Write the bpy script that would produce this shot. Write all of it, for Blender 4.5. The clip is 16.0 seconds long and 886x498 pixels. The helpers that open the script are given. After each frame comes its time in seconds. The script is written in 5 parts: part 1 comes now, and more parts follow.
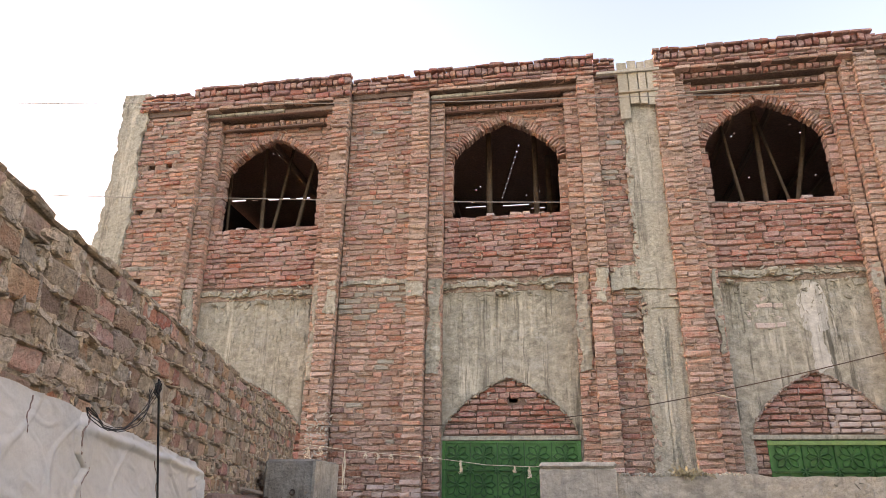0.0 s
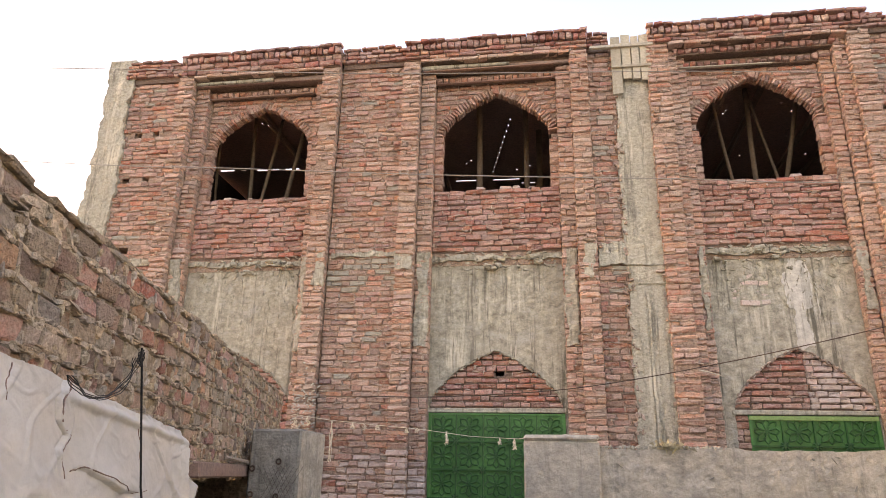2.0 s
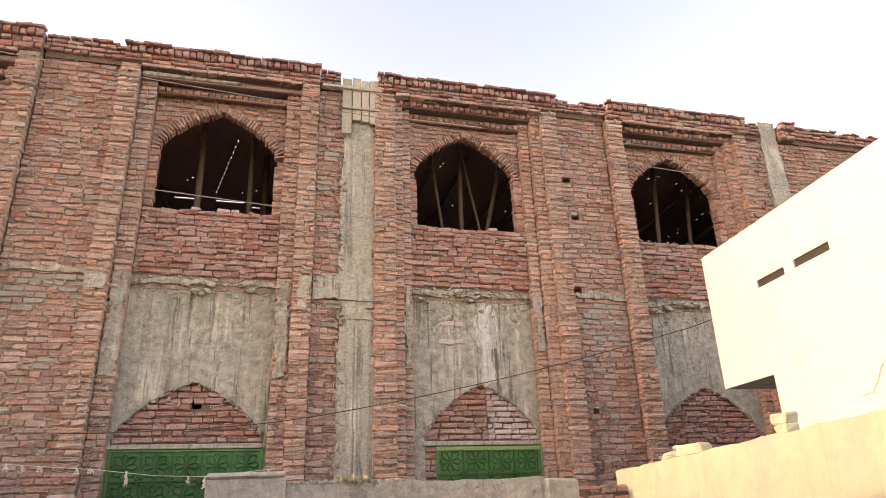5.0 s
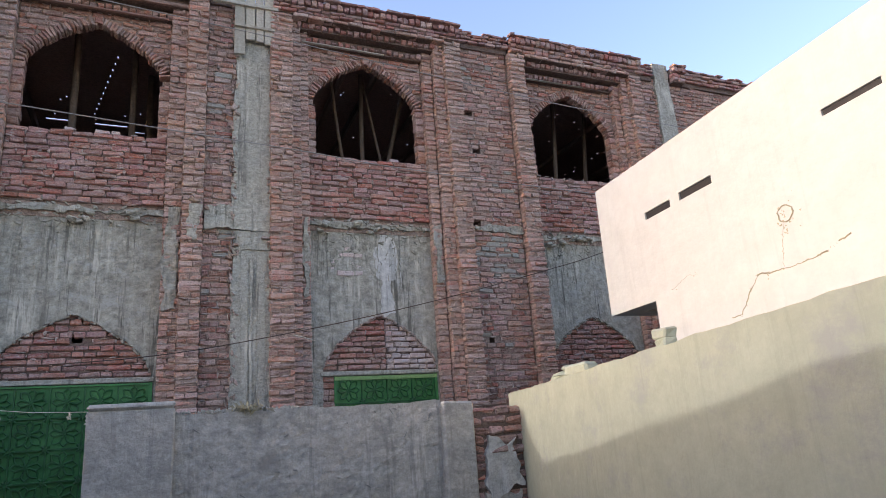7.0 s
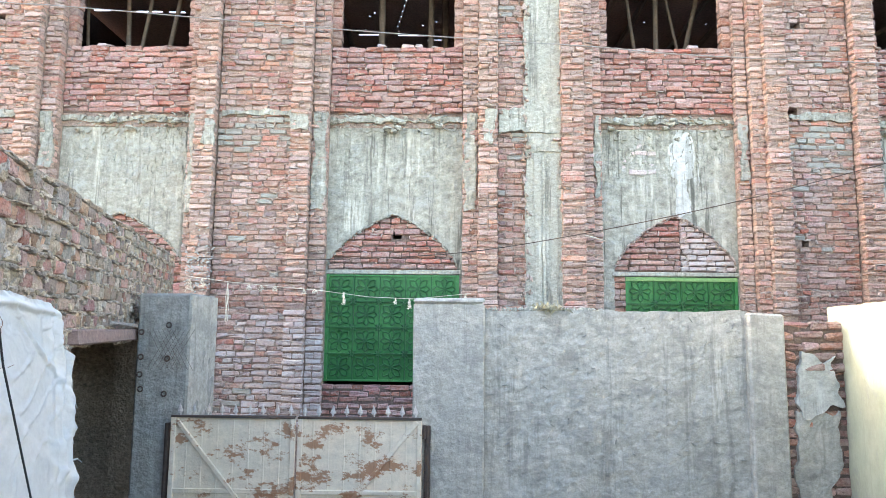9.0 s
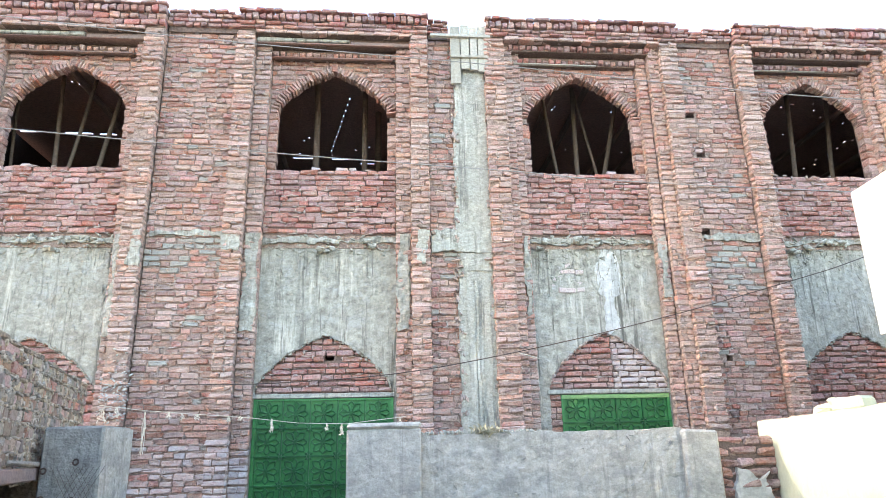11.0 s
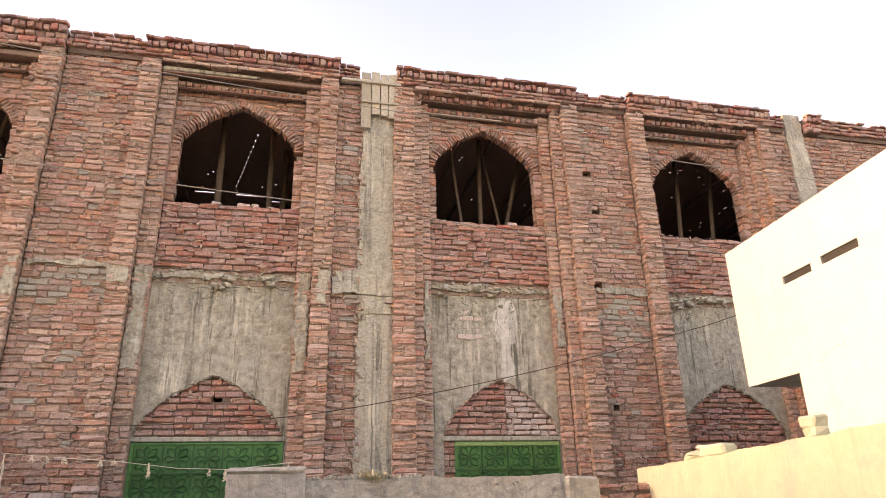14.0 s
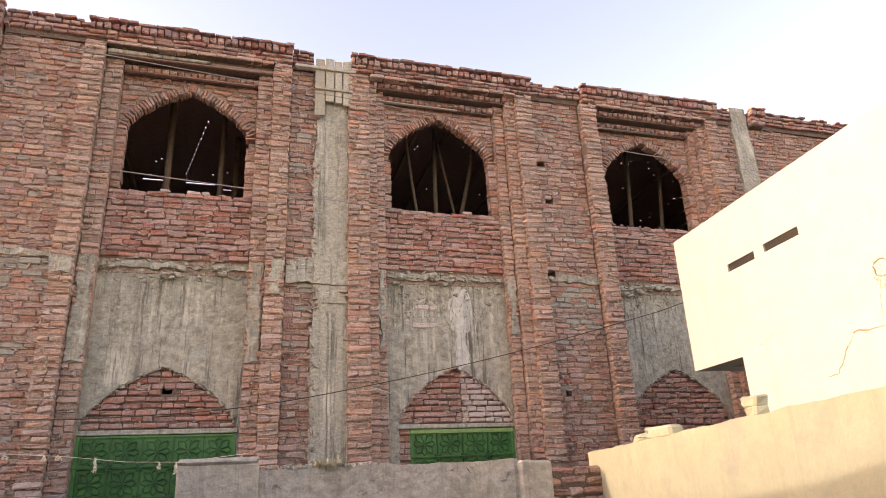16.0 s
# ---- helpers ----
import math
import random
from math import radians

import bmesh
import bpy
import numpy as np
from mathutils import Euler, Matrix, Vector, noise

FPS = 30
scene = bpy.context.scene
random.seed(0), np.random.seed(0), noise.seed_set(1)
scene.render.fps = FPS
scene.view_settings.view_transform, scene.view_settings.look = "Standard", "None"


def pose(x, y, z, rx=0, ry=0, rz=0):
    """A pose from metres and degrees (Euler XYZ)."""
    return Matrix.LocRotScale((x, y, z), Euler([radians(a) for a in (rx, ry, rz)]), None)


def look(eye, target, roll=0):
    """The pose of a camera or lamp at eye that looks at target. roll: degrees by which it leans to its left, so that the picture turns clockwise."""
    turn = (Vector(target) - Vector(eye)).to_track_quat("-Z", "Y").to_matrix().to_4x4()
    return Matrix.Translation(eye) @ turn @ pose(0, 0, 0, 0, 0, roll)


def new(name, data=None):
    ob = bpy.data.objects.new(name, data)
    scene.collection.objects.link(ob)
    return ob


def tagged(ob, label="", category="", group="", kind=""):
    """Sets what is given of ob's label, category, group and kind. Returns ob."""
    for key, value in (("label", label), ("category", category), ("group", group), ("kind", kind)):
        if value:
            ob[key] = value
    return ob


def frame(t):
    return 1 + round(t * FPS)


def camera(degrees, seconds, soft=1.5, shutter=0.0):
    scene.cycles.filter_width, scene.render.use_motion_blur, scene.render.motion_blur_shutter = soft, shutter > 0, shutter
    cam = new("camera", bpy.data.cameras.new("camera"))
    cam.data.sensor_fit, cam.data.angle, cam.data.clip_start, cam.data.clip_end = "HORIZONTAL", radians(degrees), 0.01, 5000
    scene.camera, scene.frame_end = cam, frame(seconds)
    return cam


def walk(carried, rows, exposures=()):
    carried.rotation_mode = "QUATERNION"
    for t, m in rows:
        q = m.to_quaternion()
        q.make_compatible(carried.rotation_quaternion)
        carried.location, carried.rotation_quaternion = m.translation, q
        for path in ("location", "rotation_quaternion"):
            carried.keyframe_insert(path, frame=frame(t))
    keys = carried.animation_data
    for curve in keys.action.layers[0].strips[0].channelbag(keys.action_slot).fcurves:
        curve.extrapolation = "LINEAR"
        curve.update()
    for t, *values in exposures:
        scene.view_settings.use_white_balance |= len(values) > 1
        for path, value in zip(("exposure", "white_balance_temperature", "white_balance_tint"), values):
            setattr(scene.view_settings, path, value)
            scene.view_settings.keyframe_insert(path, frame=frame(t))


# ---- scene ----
cam = camera(67.4, 16.0, soft=0.5)
PATH = [
    (0, (1.123, -7.151, 1.568), (0.797, -5.312, 2.285), 0.8),
    (0.5, (1.124, -7.148, 1.559), (0.833, -5.297, 2.258), -0.4),
    (1, (1.113, -7.142, 1.560), (0.806, -5.277, 2.215), 0.4),
    (1.5, (1.108, -7.141, 1.565), (0.755, -5.283, 2.215), 1.4),
    (2, (1.135, -7.140, 1.568), (0.835, -5.270, 2.211), 1.3),
    (2.5, (1.172, -7.133, 1.570), (1.028, -5.248, 2.224), 0.9),
    (3, (1.194, -7.123, 1.569), (1.188, -5.235, 2.227), 0.6),
    (3.5, (1.210, -7.125, 1.570), (1.320, -5.243, 2.238), -0.1),
    (4, (1.229, -7.135, 1.579), (1.419, -5.271, 2.278), -0.5),
    (4.5, (1.272, -7.168, 1.606), (1.573, -5.320, 2.310), -0.9),
    (5, (1.304, -7.168, 1.593), (1.792, -5.367, 2.314), -2.0),
    (5.2, (1.306, -7.163, 1.588), (1.870, -5.384, 2.308), -2.2),
    (7.3, (1.345, -7.092, 1.531), (2.120, -5.309, 2.004), -3.6),
    (7.5, (1.344, -7.096, 1.537), (1.993, -5.256, 1.973), -3.6),
    (8, (1.257, -7.103, 1.623), (1.614, -5.183, 2.055), -2.6),
    (8.5, (1.198, -7.103, 1.623), (1.428, -5.165, 2.062), 0.2),
    (8.7, (1.226, -7.135, 1.640), (1.293, -5.165, 1.977), 0.4),
    (9.1, (1.230, -7.130, 1.636), (1.200, -5.155, 1.862), 0.6),
    (9.9, (1.225, -7.120, 1.645), (1.285, -5.152, 1.985), -0.3),
    (10.8, (1.217, -7.108, 1.655), (1.385, -5.197, 2.208), -1.2),
    (11, (1.216, -7.108, 1.655), (1.389, -5.201, 2.233), -1.3),
    (11.5, (1.171, -7.113, 1.680), (1.261, -5.235, 2.362), -2.1),
    (12, (1.152, -7.100, 1.621), (1.021, -5.220, 2.290), -1.2),
    (12.5, (1.146, -7.102, 1.621), (0.930, -5.229, 2.287), -0.2),
    (13, (1.205, -7.104, 1.627), (1.158, -5.235, 2.338), -0.4),
    (13.5, (1.246, -7.112, 1.629), (1.452, -5.252, 2.335), -1.2),
    (14, (1.299, -7.145, 1.624), (1.735, -5.324, 2.326), -1.3),
    (14.5, (1.317, -7.148, 1.606), (1.898, -5.352, 2.266), -2.0),
    (15, (1.312, -7.148, 1.610), (1.953, -5.366, 2.252), -2.1),
    (15.5, (1.303, -7.148, 1.614), (1.905, -5.359, 2.275), -2.4),
    (16, (1.302, -7.145, 1.608), (1.869, -5.348, 2.278), -2.7),
]
EXPOSURE = [(0, 2.1, 8630, 32), (0.5, 1.85, 10300, 37), (1.5, 2.21, 9670, 35), (2.2, 2.26, 8840, 32), (2.5, 2.55, 8220, 27), (3.0, 2.5, 6860, 18), (3.5, 2.71, 6400, 17), (4.0, 2.51, 6600, 17), (4.5, 2.27, 7490, 25), (4.8, 2.15, 8940, 34), (5.2, 2.05, 9460, 37),
            (7.3, 1.36, 6030, 27), (7.5, 1.74, 6030, 27), (8.0, 2.8, 6970, 24), (8.5, 2.95, 6500, 15), (8.7, 3.1, 6400, 15), (11.0, 2.98, 6240, 16), (11.5, 2.53, 6290, 18), (12.0, 2.35, 7590, 24), (13.0, 2.33, 8220, 29), (13.5, 2.25, 8940, 34), (14.5, 2.05, 9570, 38), (15.0, 1.9, 8320, 36), (16, 1.94, 8740, 37)]
walk(cam, [(t, look(eye, target, roll)) for t, eye, target, roll in PATH], EXPOSURE)

# ---- light: low evening sun from the side, the facade in open shade ----
SUN_TO = Vector((-1.0, 0.19, 0.205)).normalized()
world = bpy.data.worlds.new("world")
scene.world = world
world.use_nodes = True
wn, wl = world.node_tree.nodes, world.node_tree.links
sky = wn.new("ShaderNodeTexSky")
sky.sky_type = "NISHITA"
sky.sun_disc = False
sky.sun_elevation = math.asin(SUN_TO.z)
sky.sun_rotation = math.atan2(SUN_TO.x, SUN_TO.y)
sky.altitude = 100
sky.air_density, sky.dust_density, sky.ozone_density = 1.0, 1.5, 1.0
wl.new(sky.outputs[0], wn["Background"].inputs[0])
wn["Background"].inputs[1].default_value = 0.2
sun = new("sun", bpy.data.lights.new("sun", "SUN"))
sun.data.energy, sun.data.angle, sun.data.color = 0.52, radians(0.6), (0.93, 1.0, 0.94)
sun.matrix_world = look(SUN_TO * 40, (0, 0, 0))

# ---- small builders ----
BASES = {}
ID = Matrix.Identity(4)


class Geo:
    """Vertices and faces of one mesh, gathered piece by piece."""

    def __init__(self):
        self.v, self.f = [], []

    def add(self, verts, faces, m=None):
        n = len(self.v)
        self.v += [tuple(m @ Vector(p)) for p in verts] if m else [tuple(p) for p in verts]
        self.f += [tuple(n + i for i in f) for f in faces]
        return self

    def box(self, x0, x1, y0, y1, z0, z1, m=None):
        return self.add([(x, y, z) for x in (x0, x1) for y in (y0, y1) for z in (z0, z1)],
                        [(0, 1, 3, 2), (4, 6, 7, 5), (0, 4, 5, 1), (2, 3, 7, 6), (0, 2, 6, 4), (1, 5, 7, 3)], m)

    def flake(self, m, w, t, rnd, thick=0.007):
        """A thin crust with an uneven outline."""
        n = 8
        ring = [(w * math.cos(2 * math.pi * i / n) * rnd.uniform(0.65, 1.15), t * math.sin(2 * math.pi * i / n) * rnd.uniform(0.6, 1.25)) for i in range(n)]
        pts = [(p, 0.014, q) for p, q in ring] + [(p * 0.78, -thick * rnd.uniform(0.4, 1.0), q * 0.7) for p, q in ring]
        return self.add(pts, [(i, (i + 1) % n, n + (i + 1) % n, n + i) for i in range(n)] + [tuple(range(n, 2 * n))], m)

    def rough_box(self, x0, x1, y0, y1, z0, z1, c=0.008, j=0.003, m=None, rnd=random):
        """A box with chamfered edges all round and jittered corners."""
        pts, idx = [], {}
        for sx in (0, 1):
            for sy in (0, 1):
                for sz in (0, 1):
                    dx, dy, dz = [rnd.uniform(-j, j) for _ in range(3)]
                    p = [(x0, x1)[sx] + dx, (y0, y1)[sy] + dy, (z0, z1)[sz] + dz]
                    s = (1 - 2 * sx, 1 - 2 * sy, 1 - 2 * sz)
                    for a in range(3):
                        q = list(p)
                        for b in range(3):
                            if b != a:
                                q[b] += s[b] * c
                        idx[sx, sy, sz, a] = len(pts)
                        pts.append(q)
        f = []
        for a in range(3):
            for s in (0, 1):
                b, c2 = [k for k in range(3) if k != a]
                ring = []
                for p, q in ((0, 0), (1, 0), (1, 1), (0, 1)):
                    k = [0, 0, 0]
                    k[a], k[b], k[c2] = s, p, q
                    ring.append(idx[k[0], k[1], k[2], a])
                f.append(ring)
        for a in range(3):
            b, c2 = [k for k in range(3) if k != a]
            for p in (0, 1):
                for q in (0, 1):
                    e = []
                    for s, ax in ((0, b), (0, c2), (1, c2), (1, b)):
                        k = [0, 0, 0]
                        k[a], k[b], k[c2] = s, p, q
                        e.append(idx[k[0], k[1], k[2], ax])
                    f.append(e)
        for sx in (0, 1):
            for sy in (0, 1):
                for sz in (0, 1):
                    f.append([idx[sx, sy, sz, a] for a in range(3)])
        return self.add(pts, f, m)

    def tube(self, pts, r, n=6, taper=1.0):
        """A round rod along a line of points."""
        pts = [Vector(p) for p in pts]
        base = len(self.v)
        for i, p in enumerate(pts):
            d = (pts[min(i + 1, len(pts) - 1)] - pts[max(i - 1, 0)]).normalized()
            a = d.orthogonal().normalized() if abs(d.z) > 0.9 else d.cross(Vector((0, 0, 1))).normalized()
            b = d.cross(a)
            k = r * (1 + (taper - 1) * i / max(1, len(pts) - 1))
            self.v += [tuple(p + a * k * math.cos(w * 2 * math.pi / n) + b * k * math.sin(w * 2 * math.pi / n)) for w in range(n)]
        for i in range(len(pts) - 1):
            self.f += [(base + i * n + w, base + i * n + (w + 1) % n, base + (i + 1) * n + (w + 1) % n, base + (i + 1) * n + w) for w in range(n)]
        self.f += [tuple(base + w for w in range(n))[::-1], tuple(base + (len(pts) - 1) * n + w for w in range(n))]
        return self

    def pierced(self, x0, x1, z0, z1, y0, y1, holes):
        """A slab in the xz plane with rectangular holes (a, b, c, d)."""
        xs = sorted({x0, x1, *[v for h in holes for v in h[:2] if x0 < v < x1]})
        zs = sorted({z0, z1, *[v for h in holes for v in h[2:] if z0 < v < z1]})
        for a, b in zip(xs, xs[1:]):
            run = None
            for c, d in zip(zs, zs[1:]):
                mx, mz = (a + b) / 2, (c + d) / 2
                if any(h[0] < mx < h[1] and h[2] < mz < h[3] for h in holes):
                    if run is not None:
                        self.box(a, b, y0, y1, run, c)
                    run = None
                elif run is None:
                    run = c
            if run is not None:
                self.box(a, b, y0, y1, run, zs[-1])
        return self


def mesh_of(name, geo, material, smooth=False, weld=False):
    me = bpy.data.meshes.new(name)
    me.from_pydata(geo.v, [], geo.f)
    bm = bmesh.new()
    bm.from_mesh(me)
    if weld:
        bmesh.ops.remove_doubles(bm, verts=bm.verts, dist=0.0005)
    bmesh.ops.recalc_face_normals(bm, faces=bm.faces)
    bm.to_mesh(me)
    bm.free()
    if smooth:
        me.polygons.foreach_set("use_smooth", [True] * len(me.polygons))
    me.materials.append(material)
    return me


def thing(name, base, label, category, group="", kind=""):
    """An Empty at the base of a thing, for its parts."""
    ob = new(name)
    ob.empty_display_size = 0.2
    ob.location = base
    BASES[ob] = Matrix.Translation(base)
    return tagged(ob, label, category, group, kind)


def hang(ob, parent):
    ob.parent = parent
    ob.matrix_parent_inverse = BASES.get(parent, ID).inverted()
    return ob


def part(name, geo, material, parent, label="", kind="", smooth=False, weld=False):
    ob = hang(new(name, mesh_of(name, geo, material, smooth, weld)), parent)
    return tagged(ob, label, kind=kind)


def whole(name, geo, material, label, category, group="", kind="", smooth=False):
    return tagged(new(name, mesh_of(name, geo, material, smooth)), label, category, group, kind)


# ---- materials ----
def surface(name, a, b, c, fine=40.0, coarse=1.2, spread=0.35, rough=0.9, bump=0.35, bump_scale=60.0,
            vary=0.0, streak=0.0, smear=None, smear_amount=0.5, smear_scale=9.0, smear_top=0.66, metal=0.0, sheen_noise=0.1, grit=0.25, pits=0.0):
    """Three earth colours mixed at two scales, with grain, relief, and where asked a change from piece to piece, run-down streaks and mortar smears."""
    mat = bpy.data.materials.new(name)
    mat.use_nodes = True
    n, l = mat.node_tree.nodes, mat.node_tree.links
    bsdf = n["Principled BSDF"]
    geo = n.new("ShaderNodeNewGeometry")
    pos = geo.outputs["Position"]

    def noise_at(scale, detail=6.0, squash=None, roughness=0.6):
        t = n.new("ShaderNodeTexNoise")
        t.inputs["Scale"].default_value, t.inputs["Detail"].default_value, t.inputs["Roughness"].default_value = scale, detail, roughness
        if squash:
            mp = n.new("ShaderNodeMapping")
            mp.inputs["Scale"].default_value = squash
            l.new(pos, mp.inputs[0])
            l.new(mp.outputs[0], t.inputs["Vector"])
        else:
            l.new(pos, t.inputs["Vector"])
        return t.outputs["Fac"]

    def ramp(src, lo, hi):
        r = n.new("ShaderNodeMapRange")
        r.inputs["From Min"].default_value, r.inputs["From Max"].default_value = lo, hi
        l.new(src, r.inputs["Value"])
        return r.outputs["Result"]

    def mix(fac, x, y):
        m = n.new("ShaderNodeMix")
        m.data_type = "RGBA"
        if isinstance(fac, float):
            m.inputs["Factor"].default_value = fac
        else:
            l.new(fac, m.inputs["Factor"])
        for sock, val in ((m.inputs["A"], x), (m.inputs["B"], y)):
            if isinstance(val, tuple):
                sock.default_value = (*val, 1)
            else:
                l.new(val, sock)
        return m.outputs["Result"]

    def math_node(op, x, y):
        m = n.new("ShaderNodeMath")
        m.operation = op
        for s, v in zip(m.inputs, (x, y)):
            if isinstance(v, float):
                s.default_value = v
            else:
                l.new(v, s)
        return m.outputs[0]

    col = mix(ramp(noise_at(fine), 0.5 - spread, 0.5 + spread), a, b)
    col = mix(ramp(noise_at(coarse, 4.0), 0.42, 0.68), col, c)
    grain = n.new("ShaderNodeHueSaturation")
    l.new(col, grain.inputs["Color"])
    gv = ramp(noise_at(fine * 0.9, 7.0, (1, 1, 1.4), 0.8), 0.34, 0.66)
    gv.node.inputs["To Min"].default_value, gv.node.inputs["To Max"].default_value = 1 - grit, 1 + grit
    l.new(gv, grain.inputs["Value"])
    col = grain.outputs["Color"]
    if vary:
        info = n.new("ShaderNodeObjectInfo")
        r = math_node("FRACT", math_node("ADD", info.outputs["Random"], geo.outputs["Random Per Island"]), 0.0)
        hsv = n.new("ShaderNodeHueSaturation")
        l.new(col, hsv.inputs["Color"])
        l.new(math_node("MULTIPLY_ADD", r, vary * 1.3), hsv.inputs["Value"])
        hsv.inputs["Value"].links[0].from_node.inputs[2].default_value = 1 - vary * 0.6
        r2 = math_node("FRACT", math_node("MULTIPLY", r, 7.31), 0.0)
        sat = math_node("MULTIPLY_ADD", r2, vary * 0.9)
        sat.node.inputs[2].default_value = 1 - vary * 0.65
        l.new(sat, hsv.inputs["Saturation"])
        hue = math_node("MULTIPLY_ADD", math_node("FRACT", math_node("MULTIPLY", r, 13.7), 0.0), 0.016)
        hue.node.inputs[2].default_value = 0.49
        l.new(hue, hsv.inputs["Hue"])
        col = hsv.outputs["Color"]
    if smear:
        s1 = ramp(noise_at(smear_scale, 8.0, (1, 1, 1.7), 0.75), 0.60 - 0.26 * smear_amount, smear_top)
        col = mix(math_node("MULTIPLY", s1, 0.85), col, smear)
    if pits:
        pit = ramp(noise_at(27.0, 7.0, (1, 1, 1.8), 0.75), 0.57, 0.68)
        col = mix(math_node("MULTIPLY", pit, pits), col, tuple(v * 0.28 for v in b))
        fleck = ramp(noise_at(33.0, 7.0, (1, 1, 2.0), 0.8), 0.60, 0.68)
        col = mix(math_node("MULTIPLY", fleck, pits * 0.9), col, tuple(min(0.7, 0.12 + v * 1.25) for v in a))
    if streak:
        s = math_node("MULTIPLY", ramp(noise_at(1.0, 8.0, (9, 9, 0.9), 0.72), 0.52, 0.62), ramp(noise_at(3.1, 6.0), 0.40, 0.60))
        col = mix(math_node("MULTIPLY", s, streak * 0.8), col, tuple(min(0.8, v * 1.4) for v in a))
        s = math_node("MULTIPLY", ramp(noise_at(1.0, 8.0, (14, 14, 0.8), 0.74), 0.53, 0.61), ramp(noise_at(1.9, 5.0), 0.34, 0.54))
        col = mix(math_node("MULTIPLY", s, streak), col, tuple(v * 0.42 for v in c))
    l.new(col, bsdf.inputs["Base Color"])
    l.new(ramp(noise_at(fine * 0.7), 0.0, 1.0), bsdf.inputs["Roughness"])
    rr = bsdf.inputs["Roughness"].links[0].from_node
    rr.inputs["To Min"].default_value, rr.inputs["To Max"].default_value = rough - sheen_noise, min(1.0, rough + sheen_noise)
    bsdf.inputs["Metallic"].default_value = metal
    bsdf.inputs["Specular IOR Level"].default_value = 0.3
    if bump:
        bp = n.new("ShaderNodeBump")
        bp.inputs["Strength"].default_value, bp.inputs["Distance"].default_value = bump, 0.02
        h = math_node("ADD", noise_at(bump_scale, 5.0), noise_at(bump_scale * 0.22, 4.0))
        l.new(h, bp.inputs["Height"])
        l.new(bp.outputs[0], bsdf.inputs["Normal"])
    return mat


MORTAR = surface("mortar", (0.27, 0.185, 0.145), (0.09, 0.062, 0.05), (0.195, 0.135, 0.105), 40, 2.5, bump=0.9, bump_scale=45, grit=0.35)
CRUST = surface("mortar_crust", (0.50, 0.385, 0.31), (0.32, 0.232, 0.185), (0.44, 0.335, 0.275), 40, 3.0, bump=0.8, bump_scale=60, vary=0.4, grit=0.3)
# brick with the dimness of the room put into its colour
INNER = surface("shaded_inner_brick", (0.07, 0.042, 0.034), (0.04, 0.024, 0.02), (0.055, 0.034, 0.028), 30, 2.0, bump=0.6)
DECK = surface("roof_boards", (0.50, 0.32, 0.27), (0.30, 0.19, 0.16), (0.40, 0.26, 0.22), 30, 2.0, bump=0.4)
MORTAR_PALE = surface("smeared_mortar", (0.46, 0.335, 0.262), (0.16, 0.105, 0.08), (0.38, 0.27, 0.21), 26, 5.0, spread=0.2, bump=1.0, bump_scale=45, grit=0.35, pits=0.8)
BRICK_OLD = surface("weathered_brick", (0.47, 0.222, 0.155), (0.315, 0.143, 0.098), (0.475, 0.275, 0.203), 45, 1.1, bump=0.9, vary=0.55,
                    smear=(0.51, 0.385, 0.31), smear_amount=0.6, smear_scale=13, grit=0.38, pits=0.8)
BRICK_PALE = surface("mortar_coated_brick", (0.50, 0.252, 0.182), (0.35, 0.168, 0.12), (0.505, 0.318, 0.242), 45, 1.3, bump=0.9, vary=0.45,
                     smear=(0.53, 0.42, 0.345), smear_amount=0.75, smear_scale=13, grit=0.38, pits=0.9)
BRICK_RED = surface("red_brick", (0.475, 0.21, 0.15), (0.32, 0.13, 0.095), (0.465, 0.275, 0.218), 45, 1.6, bump=0.9, vary=0.42,
                    smear=(0.48, 0.385, 0.33), smear_amount=0.45, smear_scale=16, grit=0.38, pits=0.75)
BRICK_WASHED = surface("lime_washed_brick", (0.52, 0.36, 0.31), (0.42, 0.26, 0.22), (0.56, 0.46, 0.41), 35, 1.6, bump=0.6, vary=0.3, smear=(0.60, 0.54, 0.50), smear_amount=0.8, smear_scale=10, pits=0.75)
BRICK_GREY = surface("cement_washed_brick", (0.37, 0.31, 0.26), (0.27, 0.22, 0.18), (0.35, 0.32, 0.27), 40, 2.0, bump=0.7, vary=0.25, smear=(0.41, 0.395, 0.34), smear_amount=1.1, smear_scale=7, pits=0.5)
LIME = surface("lime_stain", (0.60, 0.58, 0.53), (0.46, 0.44, 0.39), (0.42, 0.40, 0.35), 16, 3.0, bump=0.3, streak=0.5)
BRICK_TOP = surface("parapet_brick", (0.385, 0.17, 0.135), (0.26, 0.11, 0.086), (0.38, 0.22, 0.175), 45, 1.4, bump=0.7, vary=0.5,
                    smear=(0.47, 0.38, 0.33), smear_amount=0.3, smear_scale=14, grit=0.3, pits=0.55)
BRICK_LEFT = surface("old_lane_brick", (0.47, 0.295, 0.198), (0.325, 0.185, 0.12), (0.475, 0.335, 0.228), 45, 3.0, bump=1.0, bump_scale=90, vary=0.6,
                     smear=(0.40, 0.315, 0.225), smear_amount=0.5, smear_scale=9, grit=0.22, pits=0.4)
CRUST_LEFT = surface("lane_mortar_crust", (0.54, 0.43, 0.305), (0.33, 0.25, 0.175), (0.45, 0.36, 0.255), 40, 3.0, bump=1.0, bump_scale=60, vary=0.5, grit=0.35, pits=0.4)
MORTAR_LEFT = surface("lane_mortar", (0.44, 0.345, 0.245), (0.15, 0.112, 0.08), (0.36, 0.275, 0.195), 30, 3.0, bump=1.0, bump_scale=40, grit=0.4, pits=0.75)
